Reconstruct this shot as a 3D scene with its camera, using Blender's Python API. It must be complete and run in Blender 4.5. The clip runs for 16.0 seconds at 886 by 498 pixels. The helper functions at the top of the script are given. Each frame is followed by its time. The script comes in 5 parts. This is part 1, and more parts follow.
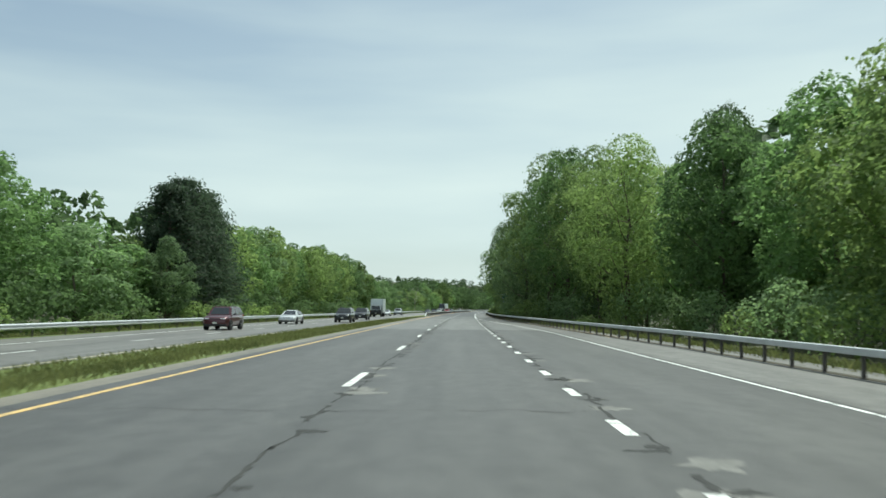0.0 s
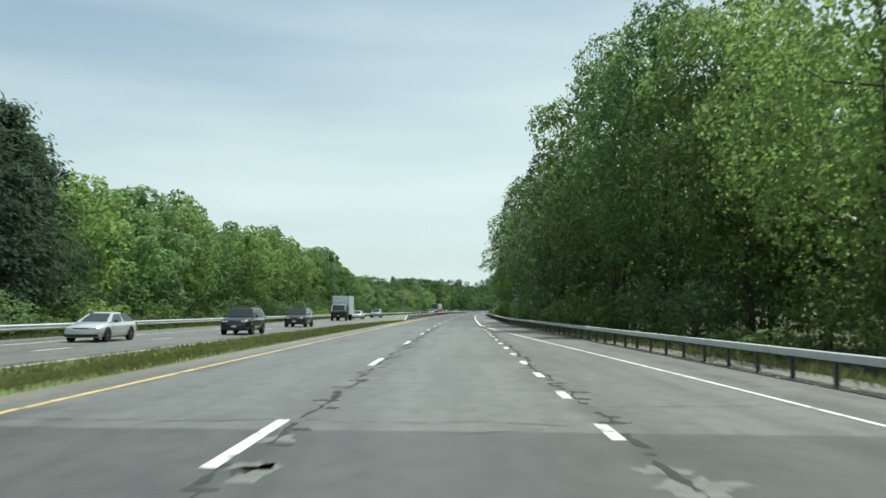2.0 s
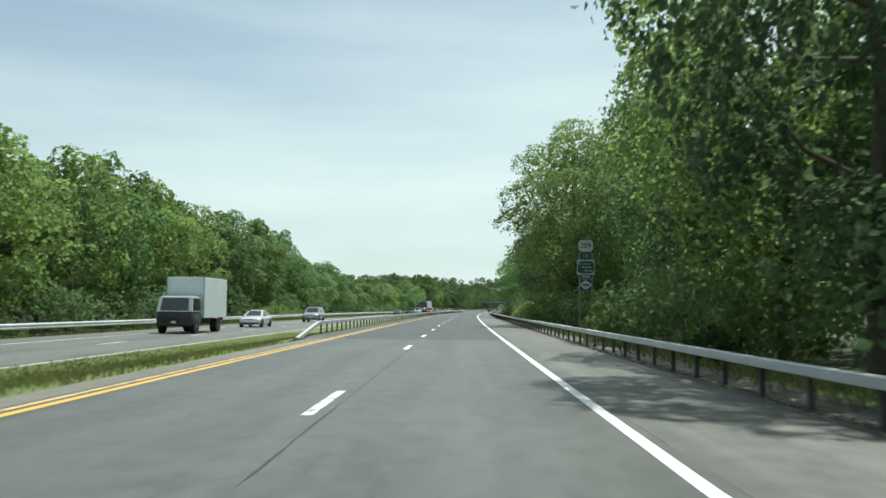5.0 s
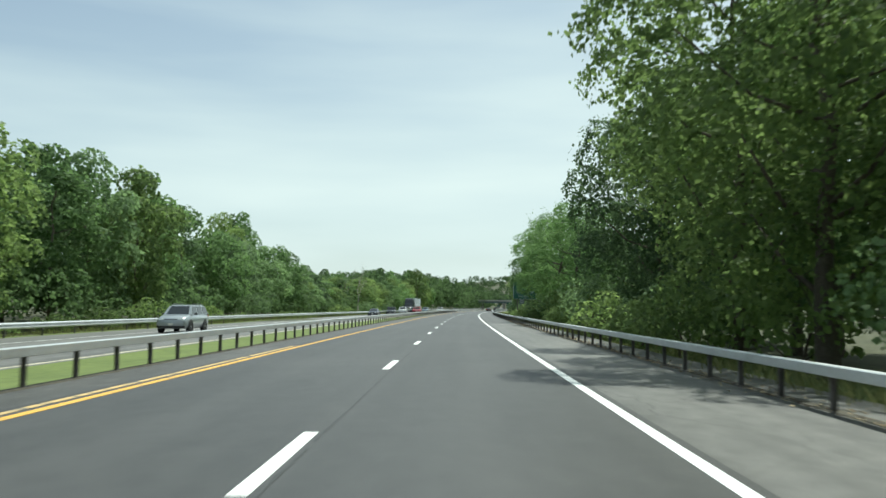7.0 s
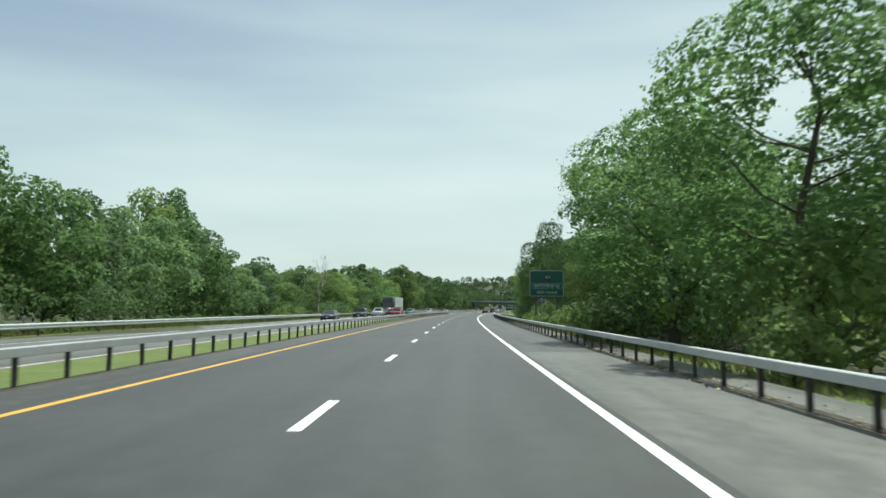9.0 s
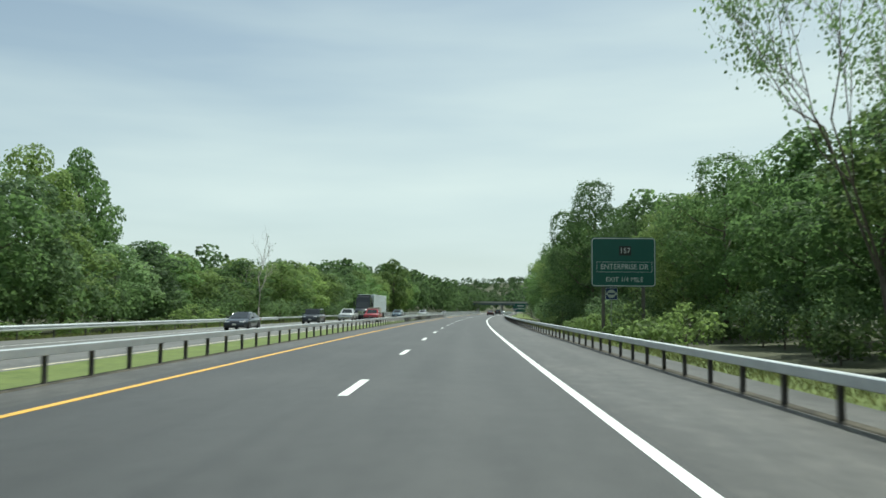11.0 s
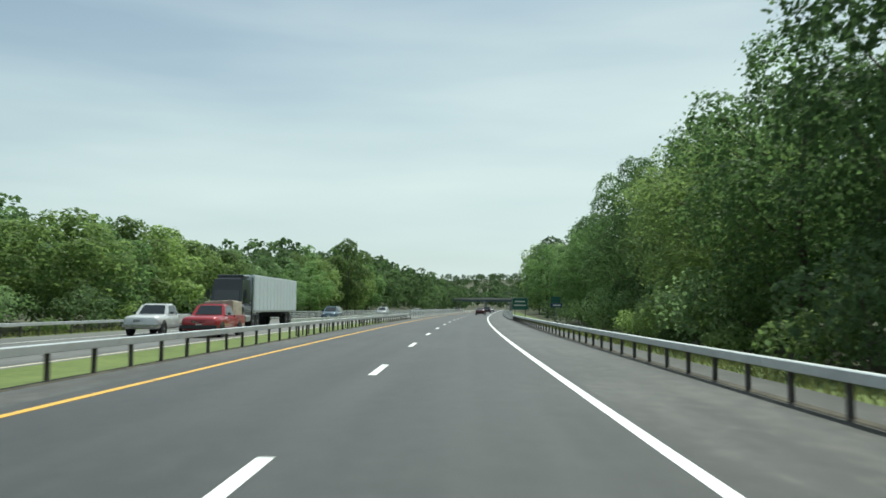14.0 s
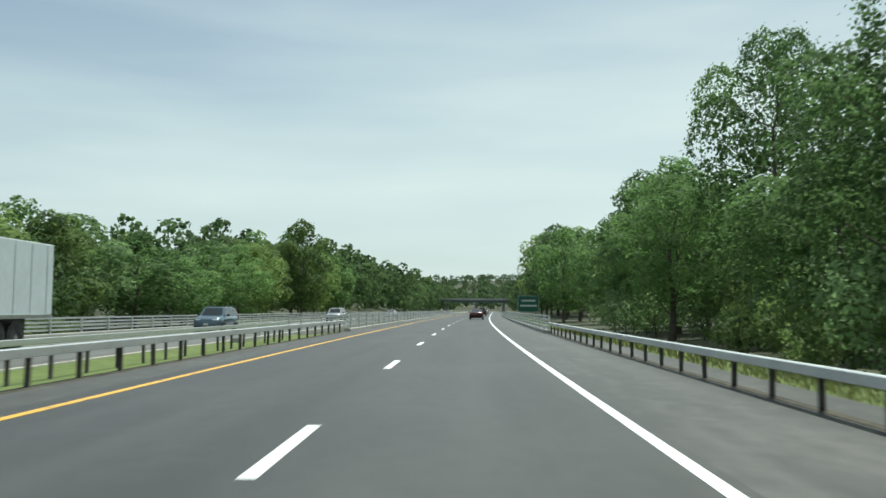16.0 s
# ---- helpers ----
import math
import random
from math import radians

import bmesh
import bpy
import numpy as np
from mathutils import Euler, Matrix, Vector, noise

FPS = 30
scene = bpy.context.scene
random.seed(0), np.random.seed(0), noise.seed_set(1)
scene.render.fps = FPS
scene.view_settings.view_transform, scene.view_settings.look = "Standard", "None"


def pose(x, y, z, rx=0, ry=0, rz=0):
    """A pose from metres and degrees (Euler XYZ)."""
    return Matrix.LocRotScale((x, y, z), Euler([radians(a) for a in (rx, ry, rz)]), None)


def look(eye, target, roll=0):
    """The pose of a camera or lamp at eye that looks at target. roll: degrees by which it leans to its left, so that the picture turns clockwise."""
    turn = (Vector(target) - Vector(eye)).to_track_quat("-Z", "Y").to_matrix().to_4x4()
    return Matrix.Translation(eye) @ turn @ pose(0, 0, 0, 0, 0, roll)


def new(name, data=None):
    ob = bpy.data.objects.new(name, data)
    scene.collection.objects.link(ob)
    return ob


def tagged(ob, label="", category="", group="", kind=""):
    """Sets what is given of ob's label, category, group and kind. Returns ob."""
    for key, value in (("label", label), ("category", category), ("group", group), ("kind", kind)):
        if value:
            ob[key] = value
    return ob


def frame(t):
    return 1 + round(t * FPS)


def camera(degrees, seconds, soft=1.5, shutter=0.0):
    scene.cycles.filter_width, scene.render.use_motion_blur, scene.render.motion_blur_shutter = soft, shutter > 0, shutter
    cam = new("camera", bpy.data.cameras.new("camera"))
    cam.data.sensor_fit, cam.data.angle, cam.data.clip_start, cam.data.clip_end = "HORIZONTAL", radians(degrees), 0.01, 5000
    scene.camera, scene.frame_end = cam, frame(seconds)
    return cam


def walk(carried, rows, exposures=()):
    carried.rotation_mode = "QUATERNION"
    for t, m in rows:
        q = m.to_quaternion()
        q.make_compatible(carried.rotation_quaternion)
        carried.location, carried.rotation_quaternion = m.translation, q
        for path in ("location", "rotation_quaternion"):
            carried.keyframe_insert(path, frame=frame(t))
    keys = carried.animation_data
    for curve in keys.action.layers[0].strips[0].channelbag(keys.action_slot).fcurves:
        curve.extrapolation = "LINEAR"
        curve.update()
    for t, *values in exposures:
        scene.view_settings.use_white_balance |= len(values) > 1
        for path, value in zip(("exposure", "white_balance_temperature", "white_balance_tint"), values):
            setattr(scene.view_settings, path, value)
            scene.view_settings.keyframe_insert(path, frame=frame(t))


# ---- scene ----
SECONDS = 16.0
EYE_HEIGHT = 1.334


# the road's gentle bend to the right: its turning for each metre, from which its course follows
ROAD_Y = np.arange(-500.0, 2001.0)
TURN_AT = np.where(ROAD_Y < 0, 0.0, np.where(ROAD_Y < 366, (2.31 - 1.641 * ROAD_Y / 100 + 0.597 * (ROAD_Y / 100) ** 2) * 1e-4,
                                             4.30e-4 * np.clip(1 - (ROAD_Y - 366) / 200, 0, 1)))
COURSE = np.cumsum(TURN_AT)
SIDEWAYS = np.cumsum(np.tan(COURSE))


def bend(y):
    """Sideways place of the lane line of the road y metres on."""
    return float(np.interp(y, ROAD_Y, SIDEWAYS))


def heading(y):
    return float(np.interp(y, ROAD_Y, COURSE))


def fall(lat):
    """The opposite carriageway lies a little lower."""
    f = min(1.0, max(0.0, (-5.3 - lat) / 4.5))
    return -0.35 * f * f * (3 - 2 * f)


def on_road(y, lat, z=0.0):
    """The place lat metres to the right of the lane line, y metres along the road."""
    a = heading(y)
    return Vector((bend(y) + lat * math.cos(a), y - lat * math.sin(a), z + fall(lat)))


# ---- camera ----
cam = camera(55.4, SECONDS, soft=1.6, shutter=0.2)
# seconds, metres along the road, metres right of the lane line, yaw, pitch, roll
DRIVE = (
    (0, 0.0, 1.75, 0.7, 4.06, -0.5), (0.5, 11.4, 1.81, 0.6, 4.02, -0.5), (1, 22.8, 1.87, 0.52, 3.99, -0.5),
    (1.5, 34.2, 1.92, 0.47, 4.05, -0.5), (2, 45.6, 1.97, 0.4, 4.12, -0.5), (2.5, 57.0, 1.98, 0.2, 4.14, -0.5),
    (3, 68.4, 1.99, 0.07, 4.15, -0.5), (3.5, 79.8, 1.96, 0.1, 4.17, -0.5), (4, 91.2, 1.93, 0.12, 4.1, -0.5),
    (5.25, 119.7, 1.73, -0.05, 4.04, -0.5), (6.5, 148.2, 1.52, -0.25, 3.99, -0.5), (7, 159.6, 1.54, -0.45, 3.97, -0.5),
    (7.5, 170.9, 1.57, -0.68, 4.0, -0.5), (8, 182.3, 1.64, -0.82, 4.08, -0.5), (8.5, 193.7, 1.7, -0.9, 4.08, -0.5),
    (9.75, 221.8, 1.77, -1.0, 4.02, -0.5), (11, 250.0, 1.84, -0.95, 4.15, -0.5), (11.5, 261.6, 1.79, -1.25, 3.88, -0.5),
    (12, 273.2, 1.75, -1.48, 3.92, -0.5), (12.5, 284.8, 1.72, -1.65, 4.1, -0.5), (13, 296.4, 1.7, -1.82, 4.14, -0.5),
    (13.5, 308.0, 1.67, -2.02, 4.08, -0.5), (14, 319.6, 1.67, -2.35, 3.98, -0.5), (14.5, 331.3, 1.66, -2.55, 3.9, -0.5),
    (15, 342.9, 1.66, -2.75, 3.89, -0.5), (15.5, 354.6, 1.65, -2.95, 4.0, -0.5), (16, 366.2, 1.65, -3.15, 4.08, -0.5),
)
walk(cam, [(t, pose(*on_road(y, lat, EYE_HEIGHT), 90 + pitch, roll, yaw)) for t, y, lat, yaw, pitch, roll in DRIVE],
     exposures=[(0.0, 0.02, 6050, -4.0), (2.0, 0.08, 6050, -4.0), (4.0, 0.15, 6050, -4.0), (7.0, 0.13, 6050, -4.0), (8.5, 0.02, 6050, -4.0), (16.0, -0.02, 6050, -4.0)])

# ---- sky and sun ----
SUN_ELEVATION, SUN_AZIMUTH = radians(66), radians(31)   # azimuth from straight ahead, to the right
world = bpy.data.worlds.new("sky")
scene.world = world
world.use_nodes = True
wt = world.node_tree
wt.nodes.clear()
w_out = wt.nodes.new("ShaderNodeOutputWorld")
w_back = wt.nodes.new("ShaderNodeBackground")
w_sky = wt.nodes.new("ShaderNodeTexSky")
w_sky.sky_type = "NISHITA"
w_sky.sun_disc = False
w_sky.sun_elevation = SUN_ELEVATION
w_sky.sun_rotation = SUN_AZIMUTH
w_sky.air_density, w_sky.dust_density, w_sky.ozone_density = 1.0, 1.5, 1.3
w_coord = wt.nodes.new("ShaderNodeTexCoord")
w_map = wt.nodes.new("ShaderNodeMapping")
w_map.inputs["Scale"].default_value = (0.8, 1.0, 5.0)
w_map.inputs["Rotation"].default_value = (0.0, 0.16, 0.0)
w_noise = wt.nodes.new("ShaderNodeTexNoise")
w_noise.inputs["Scale"].default_value = 2.4
w_noise.inputs["Detail"].default_value = 4.0
w_noise.inputs["Roughness"].default_value = 0.45
w_ramp = wt.nodes.new("ShaderNodeMapRange")          # thin veils of high cloud
w_ramp.inputs["From Min"].default_value, w_ramp.inputs["From Max"].default_value = 0.35, 0.68
w_ramp.inputs["To Min"].default_value, w_ramp.inputs["To Max"].default_value = -0.14, 0.20
w_sep = wt.nodes.new("ShaderNodeSeparateXYZ")
w_low = wt.nodes.new("ShaderNodeMapRange")           # more haze towards the horizon
w_low.interpolation_type = "SMOOTHSTEP"
w_low.inputs["From Min"].default_value, w_low.inputs["From Max"].default_value = 0.0, 0.42
w_low.inputs["To Min"].default_value, w_low.inputs["To Max"].default_value = 0.86, 0.46
w_add = wt.nodes.new("ShaderNodeMath")
w_add.operation, w_add.use_clamp = "ADD", True
w_mix = wt.nodes.new("ShaderNodeMix")
w_mix.data_type = "RGBA"
w_mix.inputs["B"].default_value = (8.75, 9.25, 9.05, 1)
wt.links.new(w_coord.outputs["Generated"], w_map.inputs["Vector"])
wt.links.new(w_coord.outputs["Generated"], w_sep.inputs["Vector"])
wt.links.new(w_map.outputs["Vector"], w_noise.inputs["Vector"])
wt.links.new(w_noise.outputs["Fac"], w_ramp.inputs["Value"])
wt.links.new(w_sep.outputs["Z"], w_low.inputs["Value"])
w_side = wt.nodes.new("ShaderNodeMath")              # the veil is brighter on the sun's side
w_side.operation = "MULTIPLY_ADD"
w_side.inputs[1].default_value = 0.26
wt.links.new(w_sep.outputs["X"], w_side.inputs[0])
wt.links.new(w_ramp.outputs["Result"], w_side.inputs[2])
wt.links.new(w_side.outputs[0], w_add.inputs[0])
wt.links.new(w_low.outputs["Result"], w_add.inputs[1])
wt.links.new(w_add.outputs[0], w_mix.inputs["Factor"])
wt.links.new(w_sky.outputs["Color"], w_mix.inputs["A"])
wt.links.new(w_mix.outputs["Result"], w_back.inputs["Color"])
w_back.inputs["Strength"].default_value = 0.092
wt.links.new(w_back.outputs["Background"], w_out.inputs["Surface"])

sun_data = bpy.data.lights.new("sun", "SUN")
sun_data.energy, sun_data.angle, sun_data.color = 4.6, radians(0.9), (1.0, 0.95, 0.86)
sun = new("sun", sun_data)
sun_way = Vector((math.sin(SUN_AZIMUTH) * math.cos(SUN_ELEVATION), math.cos(SUN_AZIMUTH) * math.cos(SUN_ELEVATION), math.sin(SUN_ELEVATION)))
sun.matrix_world = look(sun_way * 300, (0, 0, 0))


# ---- materials ----
def material(name, colour, rough=0.7, metal=0.0, vary=0.25, grain=40.0, blotch=1.5, bump=0.0, island=0.0, each=0.0,
             through_light=0.0, coords="Object", spec=0.5, coat=0.0, hue=None):
    """A node material: colour varied at two scales, by island and by object, with a fine bump."""
    m = bpy.data.materials.new(name)
    m.use_nodes = True
    nt = m.node_tree
    bsdf = nt.nodes["Principled BSDF"]
    out = nt.nodes["Material Output"]
    co = nt.nodes.new("ShaderNodeTexCoord")
    fine = nt.nodes.new("ShaderNodeTexNoise")
    fine.inputs["Scale"].default_value, fine.inputs["Detail"].default_value = grain, 3
    big = nt.nodes.new("ShaderNodeTexNoise")
    big.inputs["Scale"].default_value, big.inputs["Detail"].default_value = blotch, 4
    for n in (fine, big):
        nt.links.new(co.outputs[coords], n.inputs["Vector"])
    add = nt.nodes.new("ShaderNodeMath")
    add.operation = "ADD"
    nt.links.new(fine.outputs["Fac"], add.inputs[0])
    nt.links.new(big.outputs["Fac"], add.inputs[1])
    last = add.outputs[0]
    for amount, node, socket in ((island, "ShaderNodeNewGeometry", "Random Per Island"), (each, "ShaderNodeObjectInfo", "Random")):
        if amount:
            n = nt.nodes.new(node)
            mul = nt.nodes.new("ShaderNodeMath")
            mul.operation = "MULTIPLY_ADD"
            mul.inputs[1].default_value, mul.inputs[2].default_value = amount * 2, -amount
            nt.links.new(n.outputs[socket], mul.inputs[0])
            plus = nt.nodes.new("ShaderNodeMath")
            plus.operation = "ADD"
            nt.links.new(mul.outputs[0], plus.inputs[0])
            nt.links.new(last, plus.inputs[1])
            last = plus.outputs[0]
    ramp = nt.nodes.new("ShaderNodeMapRange")
    ramp.inputs["From Min"].default_value, ramp.inputs["From Max"].default_value = 0.6, 1.4
    ramp.inputs["To Min"].default_value, ramp.inputs["To Max"].default_value = 0.0, 1.0
    nt.links.new(last, ramp.inputs["Value"])
    mix = nt.nodes.new("ShaderNodeMix")
    mix.data_type = "RGBA"
    dark = tuple(c * (1 - vary) for c in colour)
    light = tuple(min(1, c * (1 + vary)) for c in (hue or colour))
    mix.inputs["A"].default_value, mix.inputs["B"].default_value = (*dark, 1), (*light, 1)
    nt.links.new(ramp.outputs["Result"], mix.inputs["Factor"])
    nt.links.new(mix.outputs["Result"], bsdf.inputs["Base Color"])
    bsdf.inputs["Roughness"].default_value = rough
    bsdf.inputs["Metallic"].default_value = metal
    bsdf.inputs["Specular IOR Level"].default_value = spec
    bsdf.inputs["Coat Weight"].default_value = coat
    if bump:
        bm_ = nt.nodes.new("ShaderNodeBump")
        bm_.inputs["Strength"].default_value, bm_.inputs["Distance"].default_value = bump, 0.01
        nt.links.new(fine.outputs["Fac"], bm_.inputs["Height"])
        nt.links.new(bm_.outputs["Normal"], bsdf.inputs["Normal"])
    if through_light:
        tr = nt.nodes.new("ShaderNodeBsdfTranslucent")
        warm = nt.nodes.new("ShaderNodeMix")             # light that passes through a leaf turns yellower
        warm.data_type, warm.blend_type = "RGBA", "MULTIPLY"
        warm.inputs["Factor"].default_value = 1.0
        warm.inputs["B"].default_value = (0.86, 0.86, 0.80, 1)
        bright = nt.nodes.new("ShaderNodeVectorMath")
        bright.operation = "SCALE"
        bright.inputs["Scale"].default_value = 1.32
        nt.links.new(mix.outputs["Result"], warm.inputs["A"])
        nt.links.new(warm.outputs["Result"], bright.inputs[0])
        nt.links.new(bright.outputs[0], tr.inputs["Color"])
        ms = nt.nodes.new("ShaderNodeMixShader")
        ms.inputs[0].default_value = through_light
        nt.links.new(bsdf.outputs[0], ms.inputs[1])
        nt.links.new(tr.outputs[0], ms.inputs[2])
        nt.links.new(ms.outputs[0], out.inputs["Surface"])
    return m


def leafy(name, colour, hue, vary=0.40):
    return material(name, colour, 0.6, vary=vary, grain=5, blotch=0.3, island=0.07, each=0.30, through_light=0.58, spec=0.2, hue=hue)


LEAF_OAK = leafy("oak_leaves", (0.114, 0.189, 0.079), (0.159, 0.248, 0.093))
LEAF_MAPLE = leafy("maple_leaves", (0.159, 0.239, 0.089), (0.226, 0.302, 0.104))
LEAF_ASH = leafy("ash_leaves", (0.138, 0.211, 0.109), (0.190, 0.271, 0.125))
NEEDLES = leafy("pine_needles", (0.048, 0.077, 0.048), (0.065, 0.096, 0.058), 0.3)
LEAF_BUSH = leafy("bush_leaves", (0.117, 0.181, 0.067), (0.174, 0.235, 0.090))
LEAF_FAR = leafy("distant_leaves", (0.077, 0.127, 0.061), (0.113, 0.172, 0.070))
BARK = material("bark", (0.11, 0.09, 0.07), 0.9, vary=0.4, grain=14, blotch=2, bump=0.6)
DEAD_BARK = material("dead_bark", (0.30, 0.27, 0.24), 0.9, vary=0.3, grain=14, blotch=2)
GRASS = material("grass", (0.128, 0.155, 0.052), 0.9, vary=0.40, grain=6, blotch=0.25, island=0.2, through_light=0.30, hue=(0.215, 0.220, 0.090))
SOIL = material("soil", (0.050, 0.056, 0.028), 0.95, vary=0.45, grain=3, blotch=0.12, bump=0.3, hue=(0.080, 0.082, 0.045))
GALVANISED = material("galvanised_steel", (0.62, 0.64, 0.65), 0.42, metal=0.55, vary=0.16, grain=18, blotch=1.2)
POST_STEEL = material("weathered_post_steel", (0.13, 0.12, 0.11), 0.75, metal=0.3, vary=0.35, grain=30, blotch=4, each=0.2)
WHITE_PAINT = material("white_road_paint", (0.74, 0.75, 0.73), 0.6, vary=0.14, grain=22, blotch=3)
CONCRETE = material("concrete", (0.40, 0.39, 0.36), 0.85, vary=0.2, grain=8, blotch=0.5)
GIRDER = material("painted_girder", (0.10, 0.15, 0.16), 0.6, vary=0.2, grain=8, blotch=0.5)


def asphalt(name, colour, worn, crack):
    """Asphalt that follows the road: u across it, v along it, in metres; joints and fine cracks, wheel tracks polished lighter."""
    m = bpy.data.materials.new(name)
    m.use_nodes = True
    nt = m.node_tree
    bsdf = nt.nodes["Principled BSDF"]
    uv = nt.nodes.new("ShaderNodeUVMap")
    uv.uv_map = "road"

    def noise_at(scale, stretch, detail=4.0):
        mp = nt.nodes.new("ShaderNodeMapping")
        mp.inputs["Scale"].default_value = (*stretch, 1)
        n = nt.nodes.new("ShaderNodeTexNoise")
        n.inputs["Scale"].default_value, n.inputs["Detail"].default_value = scale, detail
        nt.links.new(uv.outputs[0], mp.inputs["Vector"])
        nt.links.new(mp.outputs[0], n.inputs["Vector"])
        return n.outputs["Fac"]

    def calc(op, a, b, c=None):
        n = nt.nodes.new("ShaderNodeMath")
        n.operation = op
        for i, v in enumerate((a, b, c)):
            if v is None:
                continue
            if isinstance(v, (int, float)):
                n.inputs[i].default_value = v
            else:
                nt.links.new(v, n.inputs[i])
        return n.outputs[0]

    def ranged(v, a, b, c=0.0, d=1.0):
        n = nt.nodes.new("ShaderNodeMapRange")
        for k, x in zip(("From Min", "From Max", "To Min", "To Max"), (a, b, c, d)):
            n.inputs[k].default_value = x
        nt.links.new(v, n.inputs["Value"])
        return n.outputs["Result"]

    def blend(f, a, b):
        n = nt.nodes.new("ShaderNodeMix")
        n.data_type = "RGBA"
        nt.links.new(f, n.inputs["Factor"])
        for k, v in (("A", a), ("B", b)):
            if isinstance(v, tuple):
                n.inputs[k].default_value = (*v, 1)
            else:
                nt.links.new(v, n.inputs[k])
        return n.outputs["Result"]

    grain = noise_at(60, (1, 1), 2)
    streak = noise_at(1.3, (1.0, 0.04), 5)
    blot = noise_at(0.35, (1, 0.5), 5)
    col = blend(ranged(streak, 0.35, 0.65), tuple(c * 0.76 for c in colour), tuple(c * 1.2 for c in colour))
    col = blend(ranged(blot, 0.5, 0.72, 0, 0.55), col, worn)
    col = blend(ranged(grain, 0.42, 0.75, 0, 0.35), col, tuple(c * 1.7 for c in colour))
    rough_patch = noise_at(3.2, (1, 0.55), 8)
    col = blend(ranged(rough_patch, 0.50, 0.66, 0, 0.30 + 0.5 * crack), col, tuple(c * 0.62 for c in colour))
    col = blend(ranged(rough_patch, 0.46, 0.34, 0, 0.20 + 0.4 * crack), col, worn)
    # wheel tracks
    sep = nt.nodes.new("ShaderNodeSeparateXYZ")
    nt.links.new(uv.outputs[0], sep.inputs[0])
    lane = calc("PINGPONG", calc("ADD", sep.outputs[0], 0.92), 0.915)
    track = ranged(lane, 0.55, 0.9)
    col = blend(calc("MULTIPLY", track, 0.22), col, worn)
    # cracks: ragged ones along the joints, cells elsewhere
    wob = noise_at(0.9, (1, 1), 4)
    vor = nt.nodes.new("ShaderNodeTexVoronoi")
    vor.feature = "DISTANCE_TO_EDGE"
    vor.inputs["Scale"].default_value = 0.55
    mp = nt.nodes.new("ShaderNodeMapping")
    mp.inputs["Scale"].default_value = (1, 0.6, 1)
    mixv = nt.nodes.new("ShaderNodeVectorMath")
    mixv.operation = "MULTIPLY_ADD"
    mixv.inputs[1].default_value = (0.9, 0.9, 0.9)
    nt.links.new(wob, mixv.inputs[0])
    nt.links.new(uv.outputs[0], mixv.inputs[2])
    nt.links.new(mixv.outputs[0], mp.inputs["Vector"])
    nt.links.new(mp.outputs[0], vor.inputs["Vector"])
    thin = ranged(vor.outputs["Distance"], 0.004, 0.016, 1, 0)
    patchy = ranged(noise_at(0.16, (1, 0.5), 3), 0.5, 0.6)
    cracks = calc("MULTIPLY", calc("MULTIPLY", thin, patchy), crack)
    joint = calc("PINGPONG", calc("ADD", sep.outputs[0], calc("MULTIPLY_ADD", noise_at(1.6, (0.3, 1), 5), 0.9, -0.52)), 1.83)
    ragged = ranged(joint, 0.02, 0.22, 1, 0)
    broken = ranged(noise_at(0.5, (1, 1), 5), 0.44, 0.56)
    cracks = calc("MAXIMUM", cracks, calc("MULTIPLY", calc("MULTIPLY", ragged, broken), 0.75 * crack))
    if crack > 0.35:
        seam = calc("PINGPONG", calc("ADD", sep.outputs[0], calc("MULTIPLY_ADD", noise_at(0.7, (0.3, 1), 3), 0.5, -0.35)), 1.83)
        band = calc("MULTIPLY", ranged(seam, 0.10, 0.60, 0.75, 0), ranged(noise_at(0.8, (1, 0.4), 5), 0.36, 0.6))
        oil = calc("MULTIPLY", ranged(lane, 0.0, 0.35, 0.5, 0), ranged(noise_at(0.28, (1, 0.6), 5), 0.48, 0.62))
        col = blend(calc("MAXIMUM", band, oil), col, tuple(c * 0.55 for c in colour))
    col = blend(cracks, col, tuple(c * 0.28 for c in colour))
    nt.links.new(col, bsdf.inputs["Base Color"])
    bsdf.inputs["Roughness"].default_value = 0.56
    bsdf.inputs["Specular IOR Level"].default_value = 0.5
    bp = nt.nodes.new("ShaderNodeBump")
    bp.inputs["Strength"].default_value, bp.inputs["Distance"].default_value = 0.5, 0.006
    nt.links.new(calc("SUBTRACT", grain, cracks), bp.inputs["Height"])
    nt.links.new(bp.outputs["Normal"], bsdf.inputs["Normal"])
    return m


PALE_ASPHALT = asphalt("bleached_asphalt", (0.118, 0.117, 0.111), (0.176, 0.174, 0.163), 0.36)
OLD_ASPHALT = asphalt("old_asphalt", (0.062, 0.061, 0.059), (0.100, 0.098, 0.092), 0.36)
MID_ASPHALT = asphalt("greying_asphalt", (0.080, 0.080, 0.077), (0.125, 0.123, 0.116), 0.3)
NEW_ASPHALT = asphalt("new_asphalt", (0.039, 0.039, 0.038), (0.070, 0.068, 0.065), 0.12)
SHOULDER_DARK = asphalt("dark_shoulder_asphalt", (0.060, 0.058, 0.055), (0.130, 0.122, 0.110), 0.5)
SANDY = asphalt("sandy_shoulder_asphalt", (0.155, 0.140, 0.112), (0.215, 0.195, 0.155), 0.3)
SHOULDER = asphalt("shoulder_asphalt", (0.125, 0.121, 0.113), (0.195, 0.187, 0.172), 0.5)


